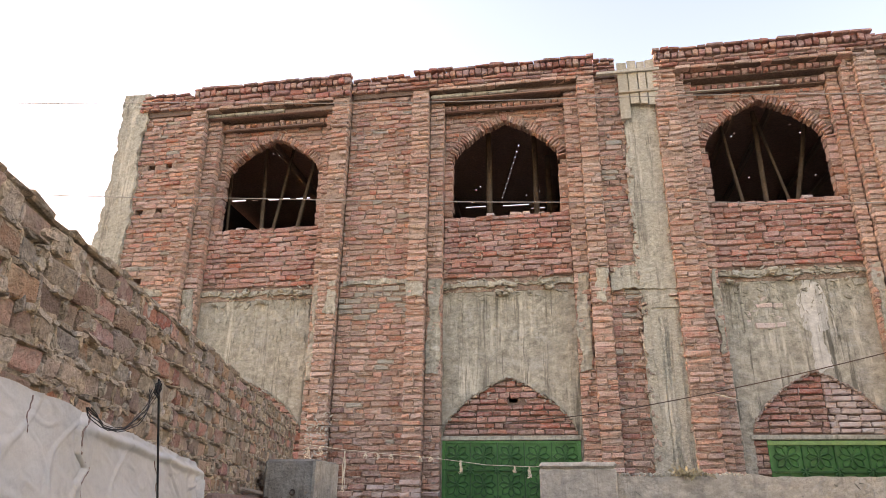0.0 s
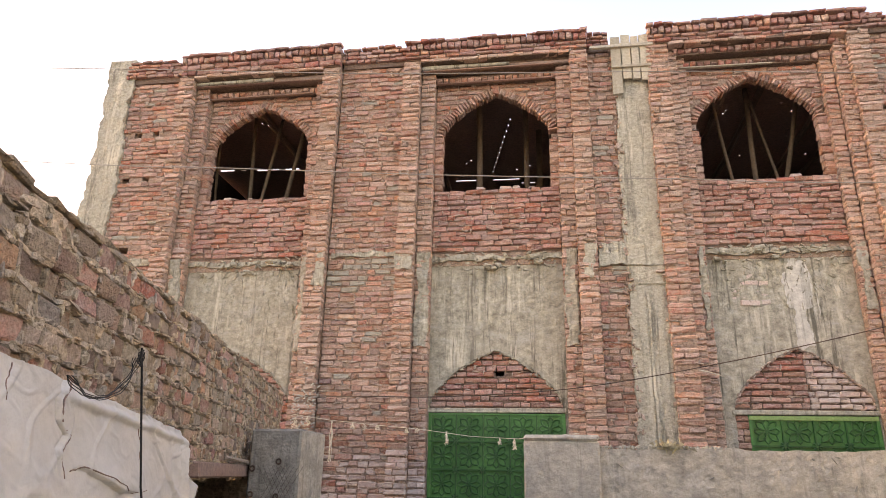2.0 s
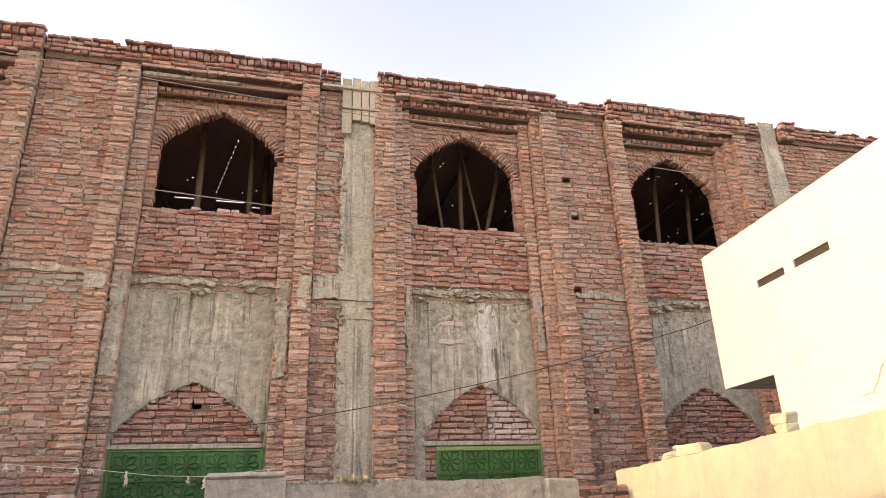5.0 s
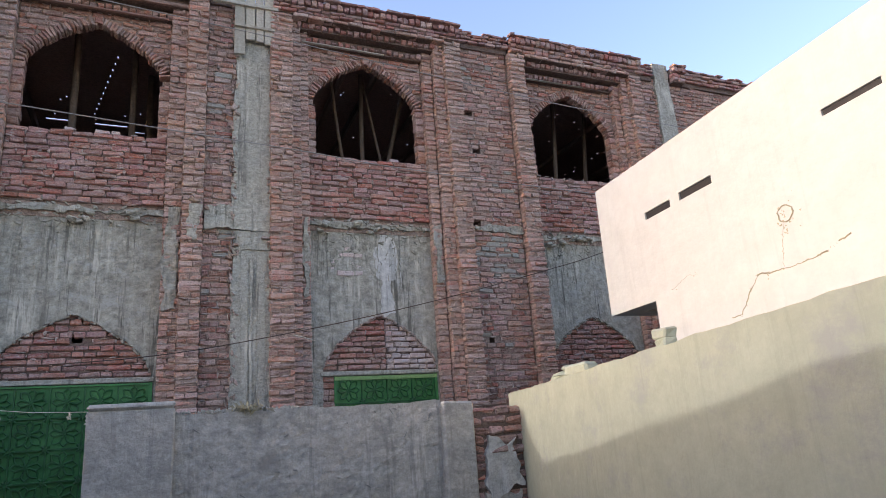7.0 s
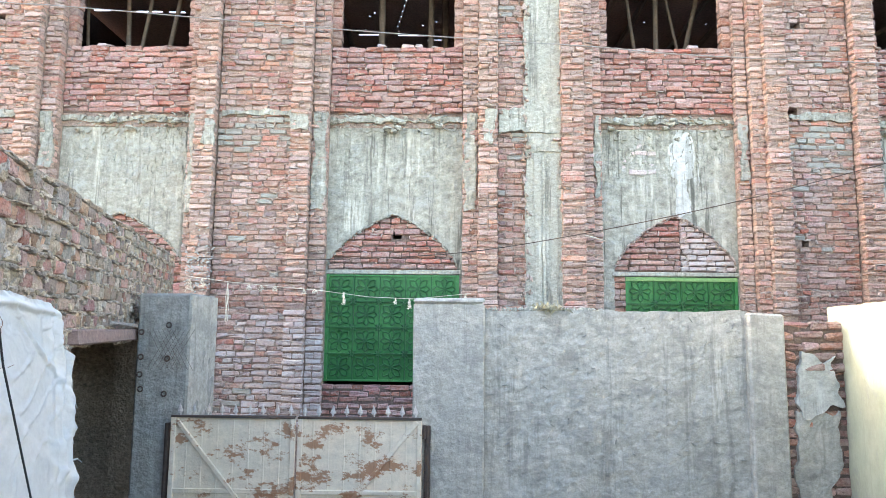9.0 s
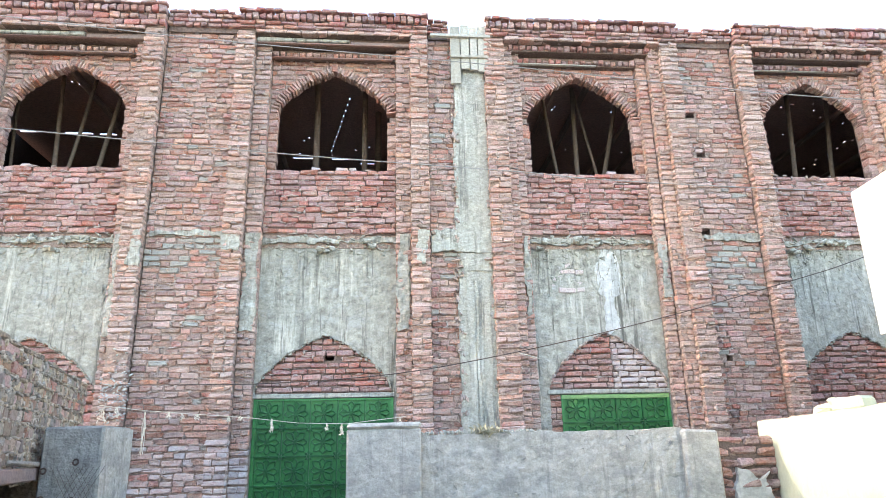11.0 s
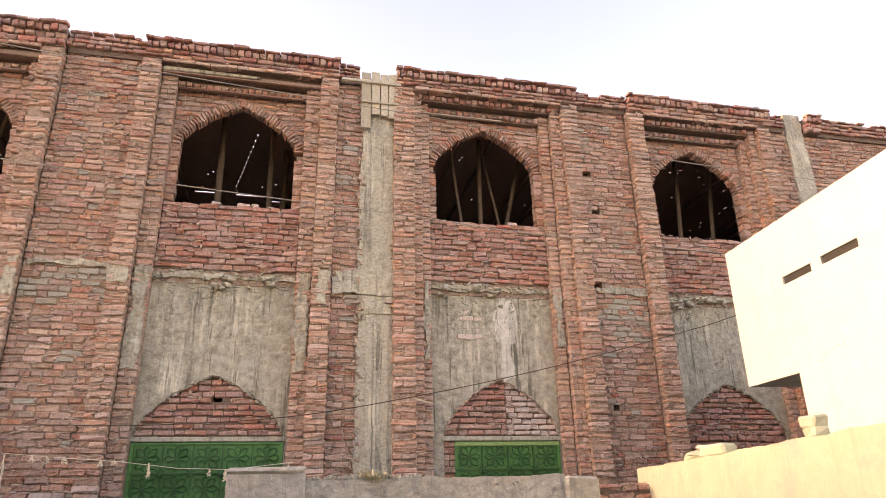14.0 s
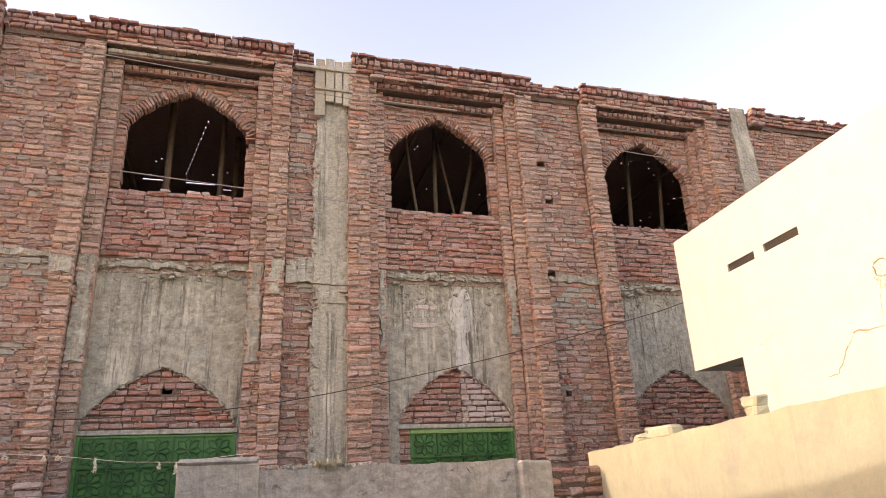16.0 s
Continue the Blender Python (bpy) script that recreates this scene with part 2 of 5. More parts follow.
PLASTER = surface("raw_plaster", (0.46, 0.425, 0.345), (0.25, 0.23, 0.18), (0.335, 0.31, 0.247), 18, 2.2, spread=0.17, pits=0.45, bump=0.9, bump_scale=24, streak=1.0, grit=0.34, smear=(0.44, 0.42, 0.375), smear_amount=0.35, smear_scale=5)
CONCRETE = surface("shuttered_concrete", (0.50, 0.468, 0.385), (0.30, 0.282, 0.228), (0.40, 0.375, 0.305), 26, 2.0, bump=0.8, bump_scale=45, streak=0.8, grit=0.32, pits=0.5)
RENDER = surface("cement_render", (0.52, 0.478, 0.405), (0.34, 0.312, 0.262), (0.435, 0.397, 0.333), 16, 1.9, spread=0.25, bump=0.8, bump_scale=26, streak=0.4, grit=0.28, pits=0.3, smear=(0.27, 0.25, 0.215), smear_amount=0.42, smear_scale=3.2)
RENDER_DARK = surface("dark_render", (0.37, 0.348, 0.305), (0.22, 0.208, 0.184), (0.305, 0.287, 0.25), 12, 2.6, spread=0.22, bump=0.8, bump_scale=30, grit=0.3, streak=0.4)
YELLOW = surface("cream_limewash", (0.44, 0.445, 0.315), (0.385, 0.39, 0.28), (0.41, 0.415, 0.295), 5, 0.9, rough=0.85, bump=0.3, bump_scale=16, streak=0.14, grit=0.10, smear=(0.35, 0.345, 0.285), smear_amount=0.25, smear_scale=3)
OCHRE = surface("stained_plaster", (0.34, 0.32, 0.225), (0.25, 0.232, 0.16), (0.30, 0.28, 0.195), 20, 3.0, bump=0.3)
WHITE = surface("white_limewash", (0.52, 0.53, 0.505), (0.465, 0.472, 0.448), (0.49, 0.495, 0.468), 5, 0.8, rough=0.85, bump=0.2, bump_scale=16, grit=0.06, streak=0.08)
GREEN = surface("green_paint", (0.046, 0.205, 0.058), (0.026, 0.13, 0.034), (0.07, 0.26, 0.078), 12, 2.5, rough=0.38, bump=0.08, bump_scale=30)
GREEN_DARK = surface("dark_green_paint", (0.022, 0.115, 0.034), (0.012, 0.065, 0.02), (0.032, 0.145, 0.042), 12, 2.5, rough=0.4, bump=0.05)
WOOD_PALE = surface("pale_timber", (0.47, 0.43, 0.35), (0.33, 0.30, 0.24), (0.40, 0.36, 0.29), 30, 2.5, bump=0.3, vary=0.2, streak=0.2)
WOOD_DARK = surface("old_timber", (0.36, 0.235, 0.19), (0.22, 0.145, 0.115), (0.29, 0.195, 0.155), 30, 2.0, bump=0.4, vary=0.3)
BAMBOO = surface("prop_pole", (0.221, 0.150, 0.104), (0.130, 0.091, 0.065), (0.182, 0.130, 0.091), 24, 3.0, bump=0.3)
CLOTH = surface("dirty_canvas", (0.62, 0.61, 0.58), (0.53, 0.515, 0.48), (0.56, 0.535, 0.49), 14, 2.5, rough=0.9, bump=0.2, bump_scale=40, grit=0.06)
# black of the cables, also used as painted shade in the house slits
CABLE_SHADE = surface("black_cable_and_slit_shade", (0.02, 0.02, 0.02), (0.03, 0.028, 0.026), (0.025, 0.022, 0.02), rough=0.6, bump=0)
WIRE = surface("grey_wire", (0.33, 0.31, 0.28), (0.24, 0.22, 0.20), (0.3, 0.27, 0.24), rough=0.5, bump=0)
STEEL = surface("rusty_steel", (0.09, 0.06, 0.045), (0.05, 0.04, 0.035), (0.12, 0.07, 0.045), rough=0.65, bump=0.2)
STRAW = surface("dry_straw", (0.40, 0.35, 0.22), (0.28, 0.24, 0.14), (0.35, 0.30, 0.18), bump=0, vary=0.4)
TINSEL = surface("faded_ribbon", (0.75, 0.68, 0.55), (0.62, 0.55, 0.42), (0.7, 0.6, 0.45), bump=0, vary=0.3)
GATE_PAINT = surface("rusting_cream_paint", (0.74, 0.63, 0.49), (0.64, 0.53, 0.40), (0.70, 0.58, 0.43), 14, 1.6, rough=0.6, bump=0.25, bump_scale=40, grit=0.12,
                     smear=(0.32, 0.13, 0.05), smear_amount=0.21, smear_top=0.58, smear_scale=3.6, streak=0.12)
SPEAR_PAINT = surface("chalky_white_paint", (0.66, 0.60, 0.54), (0.48, 0.40, 0.35), (0.56, 0.50, 0.45), 30, 4.0, rough=0.7, bump=0.2)
EARTH = surface("lane_earth", (0.24, 0.205, 0.165), (0.18, 0.155, 0.125), (0.21, 0.18, 0.145), 8, 0.5, bump=0.5, bump_scale=20)

# ---- bricks ----
BL, BH, BD, COURSE, PITCH = 0.216, 0.060, 0.10, 0.0648, 0.196
BRICK_MESHES = {}


def brick_meshes(material, rough=1.0):
    key = (material.name, rough)
    if key not in BRICK_MESHES:
        rnd = random.Random(len(BRICK_MESHES) + 5)
        BRICK_MESHES[key] = [mesh_of("brick", Geo().rough_box(-BL / 2, BL / 2, 0, BD, -BH / 2, BH / 2, 0.009 * rough, 0.009 * rough, rnd=rnd), material) for _ in range(14)]
    return BRICK_MESHES[key]


def lay(parent, x0, x1, z0, z1, y, material, keep=None, m=None, seed=1, length=PITCH, course=COURSE, joint=0.015, uneven=0.010, sway=0.5, joined=False, rough=1.0, smear=None, smears=0.0, crust_size=1.0, other=(), headers=0.42):
    """Courses of bricks in running bond, faces towards -y at y, inside x0..x1 and z0..z1; each brick its own object, or all joined."""
    rnd = random.Random(seed)
    meshes = brick_meshes(material, rough)
    heap, crust = Geo(), Geo()
    rows = max(1, round((z1 - z0) / course))
    ch = (z1 - z0) / rows
    for r in range(rows):
        z = z0 + (r + 0.5) * ch
        x = x0 - (length * 0.5 if r % 2 else 0) - rnd.uniform(0, sway) * 0.08
        while x < x1:
            a, b = max(x, x0), min(x + length * (rnd.uniform(0.90, 1.05) if rnd.random() > headers else rnd.uniform(0.46, 0.64)), x1)
            if x1 - b < 0.05:
                b = x1
            x = b
            if b - a < 0.045 or (keep and not keep(a, b, z - ch / 2, z + ch / 2)):
                continue
            z = z0 + (r + 0.5) * ch + 0.011 * noise.noise(((a + b) * 0.8, r * 0.25, seed))
            loc = pose((a + b) / 2, y + rnd.uniform(-uneven, uneven), z + rnd.uniform(-0.004, 0.004), rnd.uniform(-3, 3), rnd.uniform(-1, 1) * 1.3, rnd.uniform(-1, 1) * 1.6)
            mm = (m or ID) @ loc @ Matrix.Diagonal(((b - a - joint * rnd.uniform(0.3, 0.9)) / BL, 1, (ch - joint * rnd.uniform(0.6, 1.4)) / BH, 1))
            pick = rnd.random() if other else 1.0
            me = rnd.choice(next((brick_meshes(mat, rough) for mat, share in other if pick < share), meshes))
            while smear and rnd.random() < smears / (1 + smears):
                edge = rnd.random()
                fx, fz = (rnd.uniform(a, b), z + rnd.choice((-1, 1)) * ch * rnd.uniform(0.40, 0.56)) if edge < 0.72 else (rnd.choice((a, b)), z + rnd.uniform(-0.4, 0.4) * ch)
                w, t = (rnd.uniform(0.012, 0.06), rnd.uniform(0.005, 0.014)) if edge < 0.72 else (rnd.uniform(0.006, 0.02), rnd.uniform(0.012, 0.035))
                w = min(w, (x1 - x0) * 0.3)
                crust.flake((m or ID) @ pose(min(max(fx, x0 + w), x1 - w), y - 0.002 + rnd.uniform(-0.006, 0.006), fz, 0, rnd.uniform(-9, 9), 0), w * crust_size, t * crust_size, rnd, 0.007 / crust_size ** 2)
            if joined:
                heap.add([v.co for v in me.vertices], [tuple(p.vertices) for p in me.polygons], mm)
            else:
                hang(new("brick", me), parent).matrix_basis = mm
    if joined:
        part("bricks", heap, material, parent, kind="stuff")
    if crust.v:
        part("mortar_crust", crust, smear, parent, "mortar squeezed out of the joints", kind="stuff")


def shape(s):
    """The height of a pointed, four-centred arch, 1 at its tip and 0 at its feet."""
    s = min(1.0, abs(s))
    return 0.56 * math.sqrt(1 - s * s) + 0.44 * (1 - s)


def ring_points(c, half, spring, rise, n):
    """Points along an arch at even steps, each with the outward direction."""
    raw = [(c + half * math.sin(k / 400 * math.pi - math.pi / 2), 0) for k in range(401)]
    raw = [(x, spring + rise * shape((x - c) / half)) for x, _ in raw]
    acc = [0.0]
    for p, q in zip(raw, raw[1:]):
        acc.append(acc[-1] + math.dist(p, q))
    out = []
    for k in range(n):
        want = acc[-1] * (k + 0.5) / n
        i = max(j for j in range(len(acc)) if acc[j] <= want)
        i = min(i, len(raw) - 2)
        p, q = raw[i], raw[i + 1]
        d = Vector((q[0] - p[0], q[1] - p[1])).normalized()
        out.append((p[0], p[1], Vector((-d.y, d.x))))
    return out, acc[-1]


def arch_strips(geo, c, half, x0, x1, z0, z1, y0, y1, spring, rise, sill, n=24, notches=()):
    """Wall with an arched opening, and pockets (side, low, high, depth) broken out of its jambs."""
    geo.box(x0, x1, y0, y1, z0, sill)
    for side in (-1, 1):
        edge, level = (x0 if side < 0 else x1), sill
        for _, low, high, deep in [h for h in notches if h[0] == side]:
            geo.box(*sorted((edge, c + side * half)), y0, y1, level, low)
            geo.box(*sorted((edge, c + side * (half + deep))), y0, y1, low, high)
            level = high
        geo.box(*sorted((edge, c + side * half)), y0, y1, level, z1)
    xs = [c + half * math.sin(k / n * math.pi - math.pi / 2) for k in range(n + 1)]
    for a, b in zip(xs, xs[1:]):
        ha, hb = [spring + rise * shape((x - c) / half) for x in (a, b)]
        geo.add([(a, y0, ha), (b, y0, hb), (b, y0, z1), (a, y0, z1), (a, y1, ha), (b, y1, hb), (b, y1, z1), (a, y1, z1)],
                [(0, 1, 2, 3), (4, 7, 6, 5), (0, 4, 5, 1), (3, 2, 6, 7)])
    return geo


def ragged(x0, x1, z0, z1, y, thick, seed, step=0.03, edges="lrbt", wobble=0.06, relief=0.006):
    """A skin of plaster with torn edges and an uneven face."""
    g = Geo()
    nx, nz = max(2, round((x1 - x0) / step)), max(2, round((z1 - z0) / step))
    ids = {}

    def edge(k, s):
        return wobble * (0.5 + 0.9 * noise.noise((k * 3.1 + seed * 7.7, s * 5.3, seed)) + 0.5 * noise.noise((k * 11.0, s * 3.3 + seed, 2.0)))

    for i in range(nx + 1):
        for k in range(nz + 1):
            u, w = i / nx, k / nz
            xa = x0 + (edge(w * (z1 - z0), 1) if "l" in edges else 0)
            xb = x1 - (edge(w * (z1 - z0), 2) if "r" in edges else 0)
            za = z0 + (edge(u * (x1 - x0), 3) if "b" in edges else 0)
            zb = z1 - (edge(u * (x1 - x0), 4) if "t" in edges else 0)
            x, z = xa + (xb - xa) * u, za + (zb - za) * w
            ids[i, k] = len(g.v)
            g.v.append((x, y + relief * noise.noise((x * 6, z * 6, seed)) + relief * 0.6 * noise.noise((x * 20, z * 20, seed)), z))
    n0 = len(g.v)
    g.v += [(p[0], y + thick, p[2]) for p in g.v]
    for i in range(nx):
        for k in range(nz):
            g.f.append((ids[i, k], ids[i + 1, k], ids[i + 1, k + 1], ids[i, k + 1]))
    rim = [ids[i, 0] for i in range(nx)] + [ids[nx, k] for k in range(nz)] + [ids[i, nz] for i in range(nx, 0, -1)] + [ids[0, k] for k in range(nz, 0, -1)]
    for p, q in zip(rim, rim[1:] + rim[:1]):
        g.f.append((p, q, q + n0, p + n0))
    return g


# ---- ground and the lane behind ----
g = Geo()
g.box(-900, 900, -900, 900, -0.4, 0.0)
whole("ground", g, EARTH, "bare trodden earth of the lane and far ground", "ground", kind="structure")
# added wall behind the camera, out of view; bounces light onto the facade
g = Geo()
g.box(-12, 14, -12.3, -12.0, 0, 3.0)
whole("wall_south", g, RENDER, "plain unseen wall added to close the lane and bounce light", "wall", kind="structure")

# ---- the brick building ----
BAYS = (-2.4, 0.6, 3.575, 6.56)
PILASTERS = ((-1.12, -0.90, 0.84, 1.07), (-1.12, -0.90, 0.895, 1.11), (-1.195, -0.94, 0.99, 1.225), (-1.04, -0.80, 0.95, 1.18))
HALF, SILL, SPRING, RISE = 0.642, 4.75, 5.47, 0.56
LEDGE, TOP = 3.97, 6.42
NOTCHES = ((), ((1, 5.44, 5.58, 0.07),), ((-1, 5.46, 5.56, 0.07), (1, 5.47, 5.58, 0.075)), ((-1, 5.45, 5.55, 0.06),))
Y_PANEL, Y_STEP, Y_WALL, Y_PIER = 0.0, -0.12, -0.13, -0.24
LEFT, RIGHT = -4.63, 11.0
building = thing("brick_building", (3.2, 0, 0), "unfinished two-storey red brick building with arched bays and raw concrete columns", "building")

HOLES = [(4.84, 4.96, 5.45, 5.53), (4.92, 5.03, 4.93, 5.01), (4.84, 4.95, 3.95, 4.03), (4.76, 4.83, 2.52, 2.6), (4.93, 5.0, 2.5, 2.6),
         (-4.1, -4.0, 5.62, 5.7), (-3.85, -3.76, 5.64, 5.72), (-4.17, -4.06, 4.98, 5.06), (-3.88, -3.79, 4.98, 5.06), (-4.05, -3.9, 4.04, 4.12)]


NICHES = [(2.47, 2.6, 2.58, 2.66), (-1.56, -1.44, 5.54, 5.64), (-1.56, -1.44, 5.02, 5.1), (-1.6, -1.5, 2.6, 2.7), (2.48, 2.55, 5.25, 5.33), (0.66, 0.74, 3.97, 4.06), (1.74, 1.8, 3.9, 4.0), (1.2, 1.3, 5.45, 5.55)]


def clear_of_niches(a, b, c, d):
    return not any(h[0] < b - 0.01 and h[1] > a + 0.01 and h[2] < (c + d) / 2 < h[3] for h in NICHES)


def clear_of_holes(a, b, c, d):
    return not any(h[0] < b - 0.01 and h[1] > a + 0.01 and h[2] < (c + d) / 2 < h[3] for h in HOLES)


# flat brick walls between the bays, with the scaffold holes left open
GAPS = [(LEFT + 0.38, BAYS[0] + PILASTERS[0][0])] + [(BAYS[k] + PILASTERS[k][3], BAYS[k + 1] + PILASTERS[k + 1][0]) for k in range(3)] + [(BAYS[3] + PILASTERS[3][3], RIGHT)]
for k, (a, b) in enumerate(GAPS):
    g = Geo().pierced(a, b, 0, TOP + 0.06, Y_WALL + 0.017, 0.25, [h for h in HOLES if a < h[0] < b])
    wall = part("wall_panel", g, MORTAR_PALE, building, "flat panel of weathered brick in smeared mortar", weld=True)
    if k == 4:
        lay(wall, a, b, 4.0, TOP + 0.06, Y_WALL, BRICK_OLD, clear_of_holes, seed=20 + k, smear=CRUST, smears=0.9)
    else:
        bands = {0: [(2.0, TOP + 0.06, BRICK_OLD)], 1: [(0.6, 1.75, BRICK_WASHED), (1.75, 3.5, BRICK_OLD), (3.5, 3.95, BRICK_GREY), (3.95, TOP + 0.06, BRICK_OLD)],
                 2: [(1.6, TOP + 0.06, BRICK_OLD)], 3: [(1.6, 3.3, BRICK_OLD), (3.3, 3.95, BRICK_GREY), (3.95, TOP + 0.06, BRICK_OLD)]}[k]
        for q, (za, zb, mat) in enumerate(bands):
            mixed = ((BRICK_OLD, 0.3), (BRICK_PALE, 0.4)) if mat is BRICK_GREY else ((BRICK_PALE, 0.2), (BRICK_RED, 0.36), (BRICK_GREY, 0.39))
            lay(wall, a, b, za, zb, Y_WALL, mat, clear_of_holes, seed=20 + k + q * 7, smear=CRUST, smears=1.4, other=mixed)

for k, c in enumerate(BAYS):
    # arched panel above, plastered panel below
    g = arch_strips(Geo(), c, HALF + 0.02, c - 0.75, c + 0.75, LEDGE - 0.15, TOP, Y_PANEL + 0.019, 0.12, SPRING + 0.02, RISE, SILL - 0.02, notches=NOTCHES[k])
    panel = part("arch_panel", g, MORTAR_PALE, building, "brick panel round a pointed arch opening", weld=True)

    def outside(a, b, z0, z1, c=c, k=k):
        if z1 < SILL + 0.03:
            return False
        if any(p < z1 - 0.02 and q > z0 + 0.02 and (a if side > 0 else -b) < side * c + HALF + d for side, p, q, d in NOTCHES[k]):
            return False
        for x in (a + 0.03, b - 0.03, (a + b) / 2):
            s = (x - c) / (HALF + 0.05)
            if abs(s) < 1 and z0 + 0.02 < SPRING + 0.045 + RISE * shape(s):
                return False
        return True

    lay(panel, c - 0.73, c + 0.73, SILL, TOP, Y_PANEL, BRICK_OLD, outside, seed=40 + k, smear=CRUST, smears=1.0)
    ring, run = ring_points(c, HALF, SPRING, RISE, 46)
    rnd = random.Random(60 + k)
    for x, z, out in ring:
        ang = math.degrees(math.atan2(out.y, out.x))
        mm = pose(x + out.x * 0.042, Y_PANEL - 0.008 + rnd.uniform(-0.008, 0.008), z + out.y * 0.042, 0, -ang + rnd.uniform(-5, 5), rnd.uniform(-4, 4))
        mm = mm @ Matrix.Diagonal((rnd.uniform(0.075, 0.115) / BL, 1.3, (run / 46 - 0.006) / BH, 1))
        hang(new("brick", rnd.choice(brick_meshes(rnd.choice((BRICK_OLD, BRICK_OLD, BRICK_PALE)), 1.2))), panel).matrix_basis = mm
    hang(new("brick", rnd.choice(brick_meshes(BRICK_OLD))), panel).matrix_basis = pose(c, Y_PANEL - 0.018, SPRING + RISE + 0.05, 0, 90, 0) @ Matrix.Diagonal((0.12 / BL, 1.3, 0.07 / BH, 1))
    # jambs of the opening
    for side in (-1, 1):
        rnd = random.Random(70 + k * 2 + side)
        rows = 8
        for r in range(rows):
            h = (SPRING - SILL) / rows
            if any(s == side and p < SILL + (r + 0.9) * h for s, p, q, d in NOTCHES[k]):
                continue
            mm = pose(c + side * (HALF + 0.045), Y_PANEL - 0.006, SILL + (r + 0.5) * h, 0, rnd.uniform(-1, 1), rnd.uniform(-2, 2)) @ Matrix.Diagonal(((0.11 if r % 2 else 0.1) / BL, 1.2, (h - 0.01) / BH, 1))
            hang(new("brick", rnd.choice(brick_meshes(BRICK_OLD))), panel).matrix_basis = mm
    # red brick infill under the window
    infill = part("infill", Geo().box(c - 0.74, c + 0.74, 0.013, 0.018, LEDGE, SILL - 0.03), MORTAR, building, "newer red brick infill below the window")
    lay(infill, c - 0.735, c + 0.735, LEDGE + 0.01, SILL, Y_PANEL - 0.01, BRICK_RED, seed=80 + k, uneven=0.013, joint=0.012, smear=CRUST, smears=1.2, headers=0.2)
    # ledge of raw concrete
    g = ragged(c - 0.74, c + 0.74, LEDGE - 0.12, LEDGE - 0.012, -0.008, 0.1, 100 + k, step=0.02, edges="bt", wobble=0.05, relief=0.02)
    part("ledge", g, PLASTER, building, "rough raw concrete ledge with broken lower edge")
    rnd = random.Random(110 + k)
    for _ in range(9):
        x, z = c + rnd.uniform(-0.65, 0.65), LEDGE - rnd.uniform(0.04, 0.2)
        s = rnd.uniform(0.015, 0.05)
        part("mortar_lump", Geo().rough_box(-s, s, -0.03, 0.05, -s * 0.5, s * 0.5, s * 0.3, s * 0.3, pose(x, -0.03, z, 0, rnd.uniform(-20, 20), 0), rnd), CONCRETE, building)
    g = Geo()
    for _ in range(70):
        x, z = c + rnd.uniform(-0.7, 0.7), LEDGE - abs(rnd.gauss(0.09, 0.09)) - 0.01
        g.flake(pose(x, (-0.012 if z > LEDGE - 0.11 else 0.026), z, 0, rnd.uniform(-50, 50), 0), rnd.uniform(0.01, 0.05), rnd.uniform(0.006, 0.022), rnd, 0.014)
    for _ in range(170):
        x, z = c + rnd.uniform(-0.7, 0.7), 3.85 - abs(rnd.gauss(0, 0.5))
        if z > 2.95:
            g.flake(pose(x, 0.029, z, 0, rnd.gauss(88, 14), 0), rnd.uniform(0.008, 0.07), rnd.uniform(0.003, 0.010), rnd, rnd.uniform(0.004, 0.012))
    part("plaster_crust", g, PLASTER, building, "dribbles and curls of plaster", kind="stuff")
    # plaster below, open for the lunette and the grille
    w = 0.71 if k != 2 else 0.66
    lc = c - 0.02 if k != 2 else 3.64
    g = arch_strips(Geo(), lc, w, c - 0.75, c + 0.75, 0, LEDGE - 0.05, 0.03, 0.25, 2.24, 0.62, 0.99, 30)
    part("plaster_panel", g, PLASTER, building, "grey raw plaster panel with run-down streaks", weld=True)
    g = Geo()
    for q in range(30):
        xa, xb = lc - w + 2 * w * q / 30, lc - w + 2 * w * (q + 1) / 30
        ta, tb = 2.24 + 0.62 * shape((xa - lc) / w), 2.24 + 0.62 * shape((xb - lc) / w)
        for za, zb, zc, zd in ([(2.2, 2.2, tb, ta)] if k != 1 or q not in (15, 16) else [(2.2, 2.2, 2.585, 2.585), (2.665, 2.665, tb, ta)]):
            g.add([(xa, 0.074, za), (xb, 0.074, zb), (xb, 0.074, zc), (xa, 0.074, zd), (xa, 0.2, za), (xb, 0.2, zb), (xb, 0.2, zc), (xa, 0.2, zd)],
                  [(0, 1, 2, 3), (4, 7, 6, 5), (0, 4, 5, 1), (3, 2, 6, 7)])
    edge = Geo()
    for q in range(90):
        sx = -0.98 + 1.96 * q / 89
        x, z = lc + w * sx, 2.24 + 0.62 * shape(sx)
        slope = math.degrees(math.atan2(0.62 * (shape(min(1, sx + 0.02)) - shape(max(-1, sx - 0.02))), w * 0.04))
        edge.flake(pose(x + rnd.uniform(-0.008, 0.008), 0.024, z + rnd.uniform(-0.022, 0.01), 0, -slope + rnd.uniform(-25, 25), 0), rnd.uniform(0.01, 0.032), rnd.uniform(0.006, 0.016), rnd, rnd.uniform(0.004, 0.02))
    part("torn_plaster", edge, CRUST if k == 2 else PLASTER, building, "torn plaster edge round the bricked-up arch", kind="stuff")
    lun = part("lunette", g, MORTAR, building, "pointed arch bricked up in red brick", weld=True)

    def inside(a, b, z0, z1, lc=lc, w=w, k=k):
        if k == 1 and a < 0.65 < b and z0 < 2.62 < z1:
            return False
        return any(z0 < 2.24 + 0.62 * shape((x - lc) / w) for x in (a, b, (a + b) / 2))

    split = lc + 0.06 if k == 2 else lc + w
